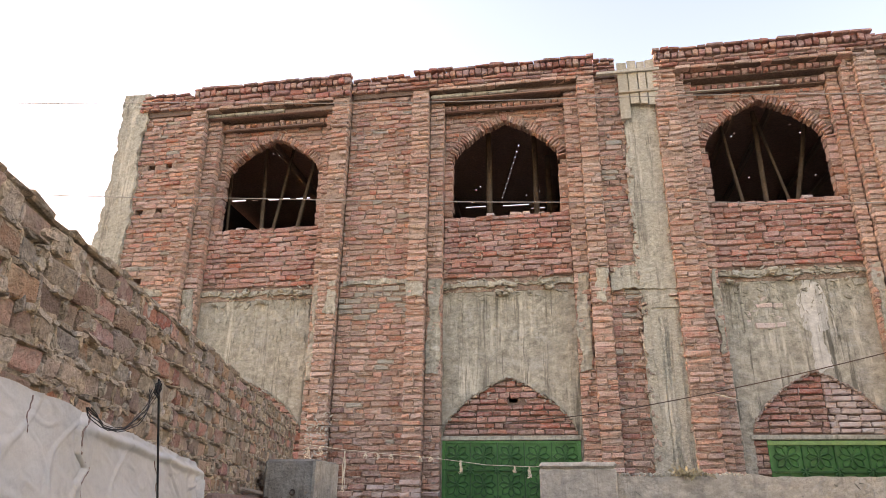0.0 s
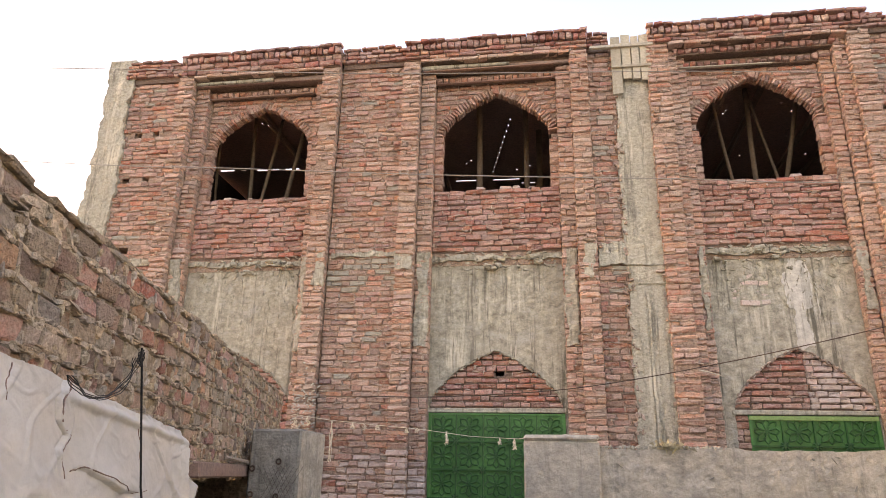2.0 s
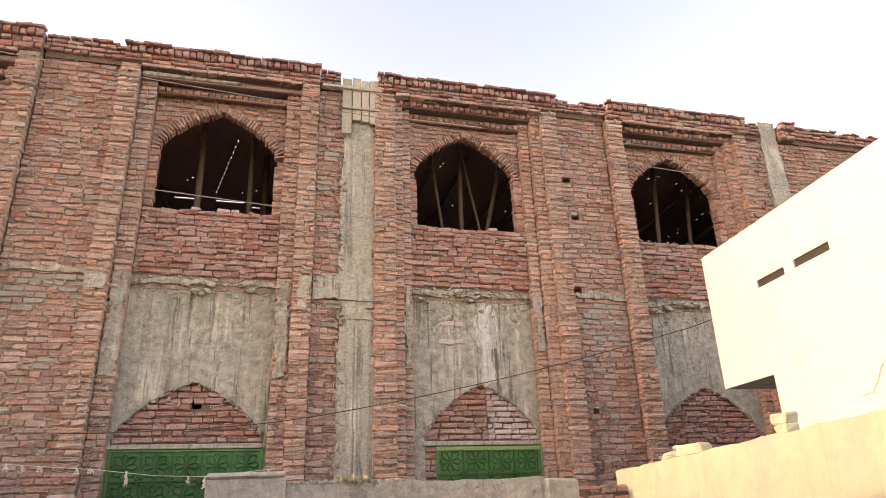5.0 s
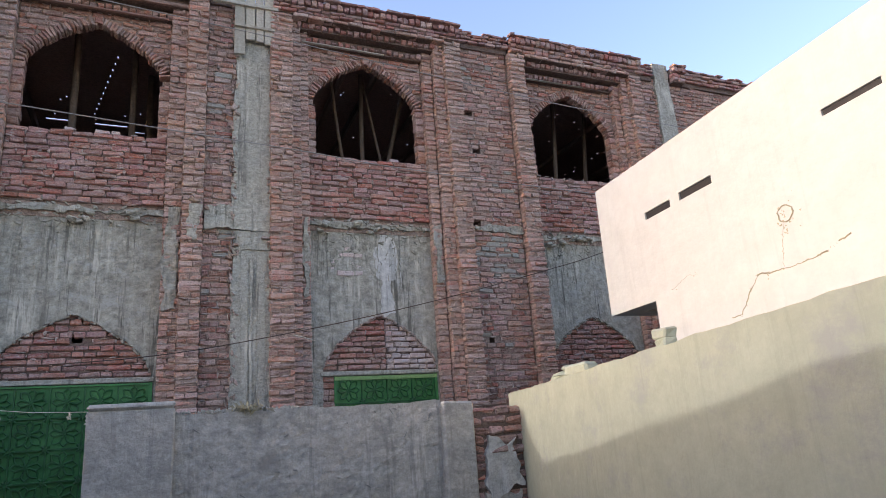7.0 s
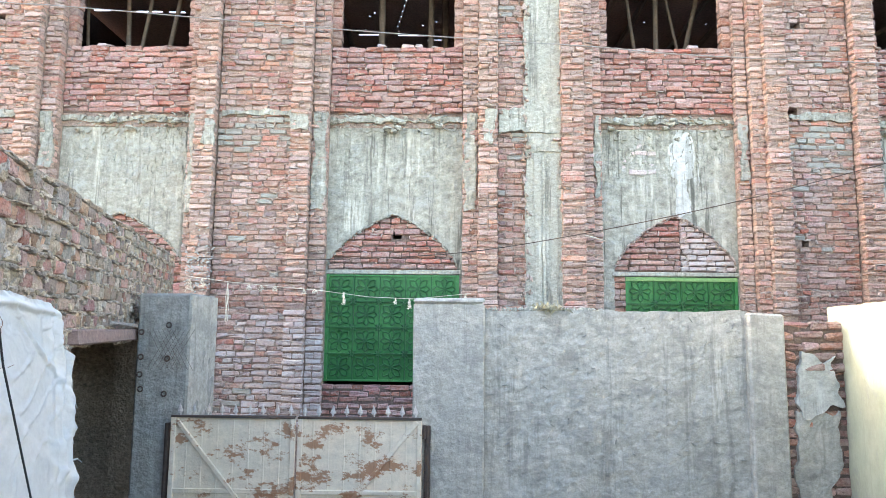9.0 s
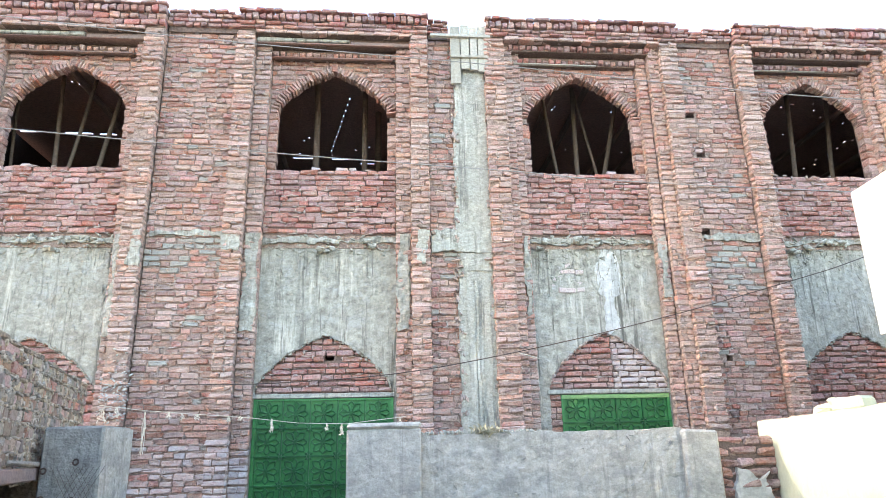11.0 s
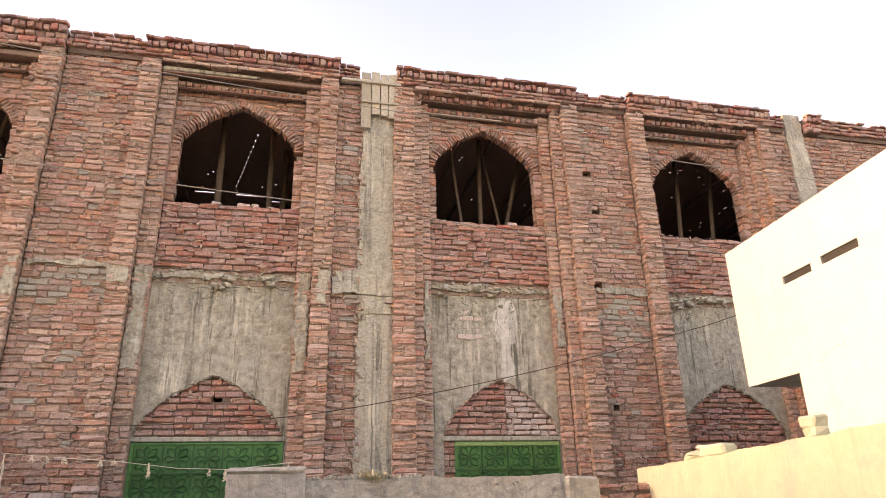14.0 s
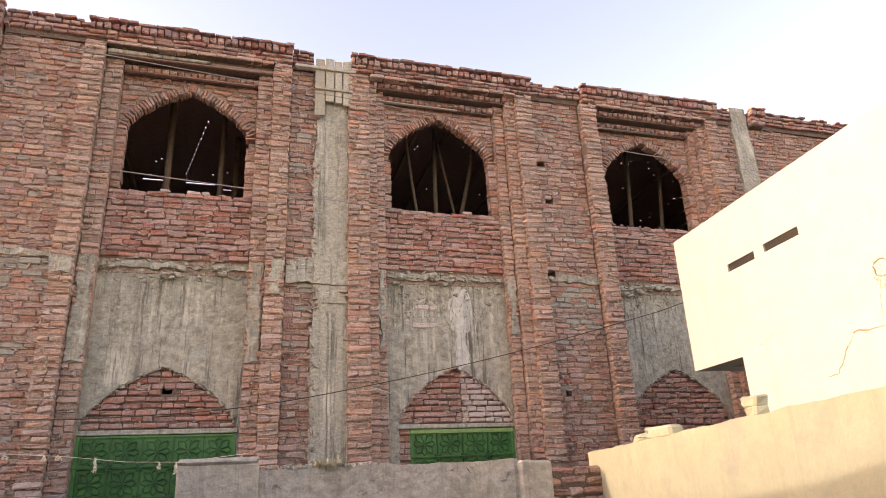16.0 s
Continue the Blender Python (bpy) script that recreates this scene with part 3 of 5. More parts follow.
    lay(lun, lc - w, split, 2.25, 2.88, 0.048, BRICK_RED, inside, seed=120 + k, uneven=0.010, joint=0.016, smear=CRUST, smears=0.6)
    if k == 2:
        lay(lun, split, lc + w, 2.25, 2.88, 0.048, BRICK_WASHED, inside, seed=125, uneven=0.008, joint=0.013, smear=CRUST, smears=1.2)
        for q, (xa, xb, za, zb) in enumerate(((3.62, 3.90, 3.25, 3.84), (3.66, 3.85, 2.82, 3.5), (3.60, 3.66, 3.3, 3.7), (3.9, 3.95, 3.2, 3.6))):
            part("lime_stain", ragged(xa, xb, za, zb, 0.0275 - q * 0.0012, 0.006, 126 + q, step=0.015, wobble=0.07, relief=0.001), LIME, building, "white lime stain run down the plaster")
    if k in (1, 2):
        part("lintel", Geo().rough_box(lc - w - 0.03, lc + w + 0.03, 0.012, 0.12, 2.195, 2.24, 0.006, 0.004), CONCRETE, building, "thin cement lintel")
    # brick below the sill of the grille
    if k == 2:
        jamb = part("jamb_strip", Geo().box(2.97, 3.105, 0.05, 0.2, 1.0, 2.2), MORTAR, building, "narrow strip of brick beside the grille")
        lay(jamb, 2.965, 3.105, 1.0, 2.195, 0.028, BRICK_OLD, seed=135, length=0.2)
        bare = part("bared_brick", Geo().box(3.16, 3.4, 0.027, 0.035, 3.32, 3.55), PLASTER, building, "patch of brick showing through the plaster")
        lay(bare, 3.08, 3.46, 3.24, 3.66, 0.026, BRICK_WASHED, smear=PLASTER, smears=2.5, crust_size=1.4, keep=lambda a, b, c, d: ((a + b) / 2 - 3.27) ** 2 / 0.03 + ((c + d) / 2 - 3.45) ** 2 / 0.035 < 1, seed=136)
    if k in (0, 3):
        shut = part("infill", Geo().box(c - 0.74, c + 0.74, 0.088, 0.2, 0.99, 2.26), MORTAR, building, "opening bricked up in red brick")
        lay(shut, lc - w, lc + w, 1.0, 2.255, 0.048, BRICK_RED, seed=137 + k, joint=0.016, course=0.082)
    low = part("sill_panel", Geo().box(c - 0.74, c + 0.74, 0.02, 0.028, 0, 1.0), MORTAR, building, "brick below the grille")
    lay(low, c - 0.74, c + 0.74, 0.0, 1.02, 0.008, BRICK_RED, seed=130 + k, joined=True)
    for side in (-1, 1):
        # stepped reveal and pilaster
        inner, outer = sorted((abs(PILASTERS[k][1 if side < 0 else 2]), abs(PILASTERS[k][0 if side < 0 else 3])))
        wide = inner - 0.73
        stages = [(0.73, inner + 0.01, Y_STEP)] if wide < 0.2 else [(0.73, 0.73 + wide / 2, -0.085), (0.73 + wide / 2, inner + 0.01, -0.165)]
        for q, (d0, d1, ys) in enumerate(stages):
            a, b = sorted((c + side * d0, c + side * d1))
            step = part("reveal_step", Geo().box(a + 0.008, b - 0.008, ys + 0.017, 0.25, 0, TOP - 0.01), MORTAR_PALE, building, "stepped brick reveal beside the arch")
            low = 0.7 if (k, side) in ((0, 1), (1, -1)) else 1.6
            if low < 1:
                lay(step, a, b, low, 1.7, ys, BRICK_WASHED, seed=240 + k * 4 + side + q * 31, length=0.21, uneven=0.01)
            lay(step, a, b, 1.7, TOP - 0.01, ys, BRICK_PALE, clear_of_niches, seed=140 + k * 4 + side + q * 31, length=0.21, uneven=0.01, smear=CRUST, smears=1.2)
            if q == 0:
                foot = 2.75 + 0.6 * rnd.random()
                part("reveal_plaster", ragged(a + 0.004, b - (0.0 if side < 0 else 0.004), foot, LEDGE - 0.03, ys - 0.016, 0.04, 500 + k * 2 + side, step=0.025, edges="blr", wobble=0.05, relief=0.022), PLASTER, building, "raw plaster dragged over the stepped reveal")
        a, b = sorted((c + side * inner, c + side * outer))
        pil = part("pilaster", Geo().box(a + 0.010, b - 0.010, Y_PIER + 0.018, 0.25, 0, TOP), MORTAR_PALE, building, "rough brick pilaster running the full height")
        if (k, side) in ((0, 1), (1, -1)):
            lay(pil, a, b, 0.6, 1.8, Y_PIER, BRICK_WASHED, seed=260 + k, length=0.26, uneven=0.012, smear=CRUST, smears=0.8)
        lay(pil, a, b, 1.8, TOP, Y_PIER, BRICK_PALE, clear_of_niches, seed=160 + k * 2 + side, length=0.26, uneven=0.016, rough=1.3, smear=CRUST, smears=1.4, headers=0.3)
    # corbelled cornice between the pilasters: two rows of brick ends stepping out, a slab edge under each
    lo, hi = -PILASTERS[k][1], PILASTERS[k][2]
    for j, (zb, zt, y0, w2) in enumerate(((6.165, 6.245, -0.09, 0.80), (6.29, 6.372, -0.19, 0.88))):
        xa, xb = c - min(w2, lo), c + min(w2 + 0.06, hi)
        corb = part("cornice", Geo().box(xa, xb, y0 + 0.035, 0.2, zb - 0.004, zt + 0.02), MORTAR, building, "stepped course of brick ends under the parapet")
        stop = xb if k > 1 or j == 0 else xa
        lay(corb, xa, stop, zb, zt, y0, BRICK_TOP if k > 1 else BRICK_OLD, seed=180 + k * 4 + j, length=0.080, uneven=0.016, course=0.1, joint=0.026, rough=1.2, headers=0.0)
        if k < 2 or j == 0:
            reach = xa + (xb - xa) * (0.62 if k > 1 else 0.9)
            lip = Geo().rough_box(xa - 0.005, reach, y0 - 0.012, y0 + 0.03, zb - 0.018, zb - 0.003, 0.004, 0.005, rnd=rnd)
            part("cornice_lip", lip, WOOD_DARK if k < 2 else WOOD_PALE, building, "thin batten bedded under the brick ends")
        if stop == xa:
            split = xa + (xb - xa) * rnd.uniform(0.52, 0.62)
            for p, q, drop in ((xa - 0.01, split, 0.0), (split + 0.004, xb, 0.014)):
                part("cornice_slab", Geo().rough_box(p, q, y0 - 0.01 + drop, 0.05, zb + 0.012 - drop, zt - 0.02 - drop, 0.010, 0.010, rnd=rnd), PLASTER if drop == 0 else WOOD_DARK, building, "mortar-smeared slab of the cornice")
    face = part("cornice_face", Geo().box(c - lo, c + hi, -0.252, 0.2, 6.376, 6.42), MORTAR, building, "course of brick above the cornice")
    lay(face, c - lo, c + hi, 6.374, 6.424, -0.266, BRICK_PALE, seed=210 + k, course=0.05, uneven=0.01, joint=0.008, smear=CRUST, smears=0.8)


def along_x(x, knots):
    """Straight from knot to knot."""
    for (xa, ya), (xb, yb) in zip(knots, knots[1:]):
        if xa <= x <= xb:
            return ya + (yb - ya) * (x - xa) / (xb - xa)
    return None


# parapet: one course of stretchers, one of bricks on edge, one of flat bricks, higher over the bays
runs = [(LEFT + 0.3, BAYS[0] - 1.09, 0)] + [r for k, c in enumerate(BAYS) for r in ((c + PILASTERS[k][0] + 0.03, c + PILASTERS[k][3], 1), (c + PILASTERS[k][3], (BAYS[k + 1] + PILASTERS[k + 1][0] + 0.03) if k < 3 else 8.03, 0))] + [(8.36, 8.6, 1), (8.6, 10.4, 0)]
for k, (a, b, high) in enumerate(runs):
    pieces = [(a, b)] if not (a < 2.2 < b) else [(a, 1.97), (2.42, b)]
    for p, q in pieces:
        crown = along_x((p + q) / 2, ((-4.7, 6.75), (-2.4, 6.725), (0.6, 6.675), (3.6, 6.668), (6.5, 6.685), (11.0, 6.72)))
        y0 = -0.285 if high else -0.2
        top = crown
        par = part("parapet", Geo().box(p + 0.01, q - 0.01, y0 + 0.05, 0.2, TOP, top - 0.04), MORTAR, building, "brick parapet with a course of bricks on edge")
        if high:
            base = crown - 0.135
            lay(par, p, q, 6.425, base, y0 + 0.02, BRICK_TOP, seed=220 + k, course=(base - 6.425) / (2 if base > 6.53 else 1), rough=1.2, other=((BRICK_OLD, 0.3),))
            lay(par, p, q, base, crown - 0.038, y0, BRICK_TOP, seed=260 + k, length=0.082, course=0.1, uneven=0.012, joint=0.022, rough=1.1, headers=0.0, other=((BRICK_PALE, 0.25),))
            lay(par, p - 0.01, q + 0.01, crown - 0.038, crown, y0 - 0.018, BRICK_TOP, seed=280 + k, course=0.04, uneven=0.014, joint=0.006)
        else:
            lay(par, p, q, TOP + 0.06, top - 0.045, y0, BRICK_TOP, seed=220 + k, uneven=0.012, course=0.055, length=0.16, other=((BRICK_OLD, 0.3),))
            lay(par, p, q, top - 0.045, top, y0 - 0.005, BRICK_TOP, seed=240 + k, course=0.045, uneven=0.025, length=0.15, sway=2, keep=lambda a, b, c, d: (a * 37) % 1 > 0.15)

# cast concrete columns, the beam across, and the skins of plaster on the brick
part("concrete_column", ragged(LEFT - 0.02, LEFT + 0.46, 0.0, 6.80, -0.17, 0.42, 300, edges="lr", wobble=0.085, relief=0.02), CONCRETE, building, "ragged cast concrete corner column")
for xa, xb, za, zb, y, seed in ((1.985, 2.42, 3.9, 6.52, -0.160, 301), (1.99, 2.48, 0.0, 3.92, -0.165, 311)):
    part("concrete_column", ragged(xa, xb, za, zb, y, 0.3, seed, step=0.02, edges="lr", wobble=0.035, relief=0.012), CONCRETE, building, "cast concrete column with torn mortar edges")
rnd = random.Random(37)
for x, w, y in ((2.13, 0.045, -0.176), (2.20, 0.022, -0.180), (2.30, 0.05, -0.174)):
    part("board_mark", ragged(x - w, x + w, 1.7, 3.5 + rnd.uniform(-0.1, 0.05), y, 0.02, int(x * 100), step=0.025, wobble=0.018, relief=0.005), CONCRETE, building, "raised strip left between formwork boards")
g = Geo()
for _ in range(240):
    x, z = rnd.choice((2.02, 2.0, 2.40, 2.44)) + rnd.gauss(0, 0.02), rnd.uniform(1.75, 6.2)
    g.flake(pose(x, -0.168 + rnd.uniform(-0.008, 0.004), z, 0, rnd.gauss(80, 30), 0), rnd.uniform(0.01, 0.05), rnd.uniform(0.006, 0.022), rnd, rnd.uniform(0.008, 0.03))
for x, z, w in ((1.62, 3.99, 0.09), (1.74, 3.93, 0.03), (1.98, 3.62, 0.05), (2.03, 3.55, 0.04), (2.4, 3.6, 0.07), (2.33, 3.64, 0.06)):
    g.flake(pose(x, -0.20 if x > 1.7 else -0.262, z, 0, rnd.uniform(-15, 15), 0), w, 0.02, rnd, 0.03)
part("mortar_crust", g, CRUST, building, "lumps of mortar squeezed out along the column", kind="stuff")
part("concrete_column", ragged(8.04, 8.37, 0.0, 6.73, -0.16, 0.3, 302, edges="lr", wobble=0.04, relief=0.012), CONCRETE, building, "cast concrete column")
beam = part("concrete_beam", ragged(2.0, 2.47, 3.70, 4.03, -0.190, 0.2, 303, step=0.02, edges="lbt", wobble=0.03, relief=0.016), CONCRETE, building, "rough concrete beam end across the column")
part("beam_foot", ragged(2.03, 2.46, 3.50, 3.71, -0.181, 0.1, 313, step=0.02, edges="lrb", wobble=0.03, relief=0.016), CONCRETE, beam)
part("beam_side", ragged(1.72, 2.02, 3.68, 4.04, -0.174, 0.1, 314, step=0.02, edges="bt", wobble=0.09, relief=0.02), CONCRETE, beam)
part("plaster_patch", ragged(-1.29, -0.54, 3.885, 3.985, -0.152, 0.05, 304, step=0.02, edges="bt", wobble=0.04, relief=0.025), PLASTER, building, "strip of raw concrete on the brick")
part("plaster_patch", ragged(4.8, 5.53, 3.86, 3.97, -0.150, 0.05, 305, step=0.02, edges="bt", wobble=0.05, relief=0.025), PLASTER, building, "strip of raw concrete on the brick")
part("plaster_patch", ragged(-0.54, -0.3, 3.7, 3.95, -0.252, 0.03, 306, wobble=0.05, relief=0.015), PLASTER, building)
part("plaster_patch", ragged(1.53, 1.72, 3.55, 3.98, -0.252, 0.03, 307, wobble=0.07, relief=0.015), CONCRETE, building)
part("plaster_patch", ragged(-1.48, -1.3, 3.5, 3.96, -0.252, 0.03, 308, wobble=0.07, relief=0.015), PLASTER, building)
rnd = random.Random(31)
g = Geo()
for _ in range(150):
    x, z, q = rnd.uniform(-1.56, -1.28), rnd.gauss(2.22, 0.17), rnd.uniform(0.006, 0.024)
    g.flake(pose(x, Y_PIER - 0.012, z, 0, rnd.uniform(-60, 60), 0), q, q * rnd.uniform(0.2, 0.6), rnd, 0.005)
part("lime_crust", g, LIME, building, "flecks of pale lime on the pilaster", kind="stuff")
part("plaster_patch", ragged(-4.2, -3.5, 3.84, 3.98, -0.152, 0.05, 309, step=0.02, edges="bt", wobble=0.06, relief=0.02), PLASTER, building)

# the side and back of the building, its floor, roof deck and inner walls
# left wall painted near-black for the shade indoors
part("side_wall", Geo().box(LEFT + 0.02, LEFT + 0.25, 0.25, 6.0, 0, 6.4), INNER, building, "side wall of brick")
part("side_wall", Geo().box(RIGHT - 0.2, RIGHT, 0.25, 6.0, 0, 6.4), MORTAR, building, "side wall of brick")
part("back_wall", Geo().box(LEFT + 0.02, RIGHT, 6.0, 6.25, 0, 6.44), MORTAR, building, "dark inner back wall")
part("floor_slab", Geo().box(LEFT + 0.25, RIGHT - 0.2, 0.25, 6.0, 3.75, LEDGE), CONCRETE, building, "raw concrete floor of the upper storey")
GLINTS = [(0.29, 0.35, 3.27, 3.32),
          (-0.35, 0.0, 3.40, 3.45), (0.3, 0.75, 3.42, 3.47), (0.78, 1.02, 3.6, 3.64), (-0.02, 0.02, 2.6, 2.7), (0.93, 0.96, 2.9, 3.0),
          (-4.35, -4.1, 2.56, 2.62), (-4.02, -3.85, 2.58, 2.63), (-3.7, -3.3, 2.6, 2.66), (-3.2, -2.95, 2.62, 2.68), (-3.4, -3.27, 1.0, 1.07), (-3.5, -3.46, 1.12, 1.2),
          (6.90, 7.0, 1.22, 1.25), (7.18, 7.28, 1.22, 1.26), (7.90, 7.94, 1.60, 1.66), (7.52, 7.56, 1.2, 1.24), (8.91, 8.96, 2.9, 3.0), (8.86, 8.91, 2.38, 2.5), (8.93, 8.98, 3.3, 3.4), (8.94, 8.98, 3.9, 4.0),
          (8.9, 8.95, 2.65, 2.72), (4.36, 4.41, 1.34, 1.38), (3.68, 3.71, 1.45, 1.52), (4.74, 4.77, 2.32, 2.37), (4.39, 4.41, 1.95, 1.99), (3.1, 3.13, 2.0, 2.06), (7.1, 7.14, 2.2, 2.3)]
GLINTS = [h if max(h[1] - h[0], h[3] - h[2]) > 0.19 else tuple(v + (w - v) * 0.25 for v, w in ((h[0], h[1]), (h[1], h[0]), (h[2], h[3]), (h[3], h[2]))) for h in GLINTS]
GLINTS += [(0.70 - 0.0385 * q, 0.714 - 0.0385 * q, 1.36 + 0.172 * q, 1.415 + 0.172 * q) for q in range(11)]
for x, y in ((7.115, 1.338), (7.249, 1.348), (7.681, 1.417), (8.184, 1.751), (7.666, 2.21), (8.41, 1.793), (8.985, 2.367), (8.85, 3.16), (8.87, 3.55),
             (3.676, 1.571), (4.235, 2.928), (5.231, 2.984), (4.587, 1.6), (-0.088, 2.756), (-0.215, 3.24), (0.727, 3.071), (-2.95, 1.1), (-2.88, 1.16)):
    GLINTS.append((x - 0.011, x + 0.011, y - 0.02, y + 0.02))
deck = Geo().pierced(LEFT + 0.1, RIGHT, 0.2, 6.1, 0, 0.012, GLINTS)
deck.v = [(x, z, 6.45 + y) for x, y, z in deck.v]
part("roof_deck", deck, DECK, building, "dark boarded roof deck with chinks of daylight", weld=True)
for k in range(34):
    x = LEFT + 0.5 + k * 0.45
    if not any(h[0] - 0.05 < x < h[1] + 0.05 for h in GLINTS):
        part("joist", Geo().tube([(x, 0.28, 6.40), (x + 0.04, 3, 6.39), (x, 5.9, 6.40)], 0.045, 7), WOOD_DARK, building)

# a peg beside the scaffold hole, and loose bats on a window sill
part("peg", Geo().tube([(2.60, -0.20, 2.61), (2.70, -0.27, 2.575), (2.82, -0.30, 2.53)], 0.009, 6, 0.7), WOOD_PALE, building, "pale wooden peg stuck in the wall")
for x, w in ((0.42, 0.05), (0.72, 0.07), (0.84, 0.045), (-2.75, 0.05), (3.9, 0.06)):
    part("loose_bat", Geo().rough_box(x - w, x + w, 0.0, 0.10, SILL - 0.004, SILL + 0.032, 0.008, 0.008, rnd=rnd), BRICK_WASHED, building)

# a clay pipe end in the infill
part("pipe_end", Geo().tube([(0.975, -0.06, 4.03), (0.975, 0.1, 4.03)], 0.032, 12), BRICK_OLD, building, "clay pipe end")

# green sheet-metal grilles with wrought flowers
def petal_cell(s):
    """One square of scrollwork: eight petals round a boss, and quarter rings at the corners."""
    g = Geo()
    for k in range(4):
        a0 = k * math.pi / 2 + math.pi / 4
        for bend in (-1, 1):
            pts = []
            for t in range(7):
                u = t / 6
                r, a = 0.46 * s * u, a0 + bend * 0.55 * math.sin(u * math.pi) * (1 - 0.3 * u)
                pts.append((r * math.cos(a), 0, r * math.sin(a)))
            g.tube(pts, 0.0085, 5)
        a0 -= math.pi / 4
        for bend in (-1, 1):
            pts = []
            for t in range(6):
                u = t / 5
                r, a = 0.42 * s * u, a0 + bend * 0.45 * math.sin(u * math.pi)
                pts.append((r * math.cos(a), 0, r * math.sin(a)))
            g.tube(pts, 0.0075, 5)
    g.tube([(0, -0.012, 0), (0, 0.006, 0)], 0.014, 8)
    return g


PETAL = mesh_of("scrollwork", petal_cell(0.283), GREEN_DARK)
ROSETTE = Geo()
for k in range(8):
    a = k * math.pi / 4
    ROSETTE.tube([(0.045 * math.cos(a), -0.004, 0.045 * math.sin(a)), (0.02 * math.cos(a), -0.006, 0.02 * math.sin(a))], 0.011, 6)
ROSETTE.tube([(0, -0.014, 0), (0, 0.004, 0)], 0.015, 8)
ROSETTE = mesh_of("rosette", ROSETTE, GREEN_DARK)
for k, c in list(enumerate(BAYS))[1:3]:
    a, b = (c - 0.72, c + 0.70) if k != 2 else (3.10, 4.285)
    zt, zb = 2.19, 1.05
    grille = part("window_grille", Geo().box(a, b, 0.048, 0.054, zb, zt), GREEN, building, "green painted sheet-metal window with floral scrollwork")
    cols = 5 if k != 2 else 4
    cw = (b - a - 0.02) / cols
    for i in range(cols + 1):
        x = a + 0.01 + i * cw
        part("bar", Geo().box(x - (0.016 if i in (0, cols) else 0.006), x + (0.016 if i in (0, cols) else 0.006), 0.02, 0.046, zb, zt), GREEN_DARK if i not in (0, cols) else GREEN, grille)
    for i in range(5):
        z = zb + 0.012 + i * (zt - zb - 0.024) / 4
        part("bar", Geo().box(a, b, 0.018, 0.044, z - 0.008, z + 0.008), GREEN_DARK if 0 < i < 4 else GREEN, grille)
    for i in range(cols):
        for j in range(4):
            ob = hang(new("scrollwork", PETAL), grille)
            ob.matrix_basis = pose(a + 0.01 + (i + 0.5) * cw, 0.03, zb + 0.012 + (j + 0.5) * (zt - zb - 0.024) / 4)
    for i in range(1, cols):
        for j in range(1, 4):
            ob = hang(new("rosette", ROSETTE), grille)
            ob.matrix_basis = pose(a + 0.01 + i * cw, 0.022, zb + 0.012 + j * (zt - zb - 0.024) / 4)
    if k == 2:
        part("top_strip", Geo().box(a, b, 0.012, 0.03, zt - 0.045, zt - 0.005), surface("pale_green_paint", (0.22, 0.36, 0.12), (0.18, 0.3, 0.1), (0.2, 0.33, 0.12), rough=0.5), grille)

# props of bamboo and rough timber under the roof deck
PROPS = [((-3.30, 0.8), (-3.42, 0.8), 0.022), ((-2.84, 0.8), (-2.89, 0.8), 0.032), ((-2.885, 0.8), (-2.475, 0.8), 0.026), ((-2.48, 0.8), (-2.13, 0.8), 0.032),
         ((0.36, 0.8), (0.31, 0.8), 0.045), ((0.98, 0.9), (0.93, 0.9), 0.04), ((1.1, 1.6), (1.1, 1.6), 0.05),
         ((3.58, 0.8), (3.33, 0.8), 0.024), ((3.755, 0.8), (3.74, 0.8), 0.035), ((4.17, 0.8), (3.77, 0.8), 0.02), ((3.86, 0.8), (4.38, 0.8), 0.032),
         ((6.69, 0.8), (6.83, 0.8), 0.036), ((7.19, 0.8), (7.425, 0.8), 0.034), ((6.3, 2.6), (6.3, 2.6), 0.05)]
for (xa, ya), (xb, yb), r in PROPS:
    pts = [(xa + (xb - xa) * t + 0.012 * math.sin(t * 5 + xa * 9), ya + (yb - ya) * t, LEDGE + (6.36 - LEDGE) * t) for t in [i / 8 for i in range(9)]]
    whole("roof_prop", Geo().tube(pts, r, 8, 0.85), BAMBOO, "crooked timber prop under the roof deck", "prop", "props under the roof", smooth=True)

# loose formwork boards left on the column head
form = thing("formwork_boards", (2.2, -0.2, 5.78), "pale timber formwork boards nailed to the concrete column", "formwork")
for x0, x1, z0, z1 in ((1.985, 2.095, 5.78, 6.56), (2.11, 2.205, 5.98, 6.58), (2.22, 2.30, 5.97, 6.55), (2.315, 2.43, 5.95, 6.57)):
    part("board", Geo().rough_box(x0, x1, -0.225, -0.2, z0, z1, 0.003, 0.006), WOOD_PALE, form)
part("batten", Geo().rough_box(1.74, 2.47, -0.255, -0.226, 6.40, 6.445, 0.003, 0.006, pose(0, 0, 0)), WOOD_PALE, form)
part("batten", Geo().rough_box(1.98, 2.43, -0.25, -0.226, 6.12, 6.155, 0.003, 0.005), WOOD_PALE, form)

# ---- the boundary in front ----
Y_FRONT = -2.5
pier = thing("gate_pier", (1.2, -2.3, 0), "grey cement-rendered gate pier with rounded edges", "pier", "gate piers")
part("shaft", Geo().rough_box(0.965, 1.455, Y_FRONT, Y_FRONT + 0.42, 0, 1.80, 0.012, 0.006), RENDER, pier)
part("cap", Geo().rough_box(0.96, 1.46, Y_FRONT - 0.006, Y_FRONT + 0.426, 1.795, 1.832, 0.014, 0.006), RENDER, pier)
pier2 = thing("gate_pier", (-0.77, -2.25, 0), "dark cement gate pier with a paler side and pipe ends in its face", "pier", "gate piers")
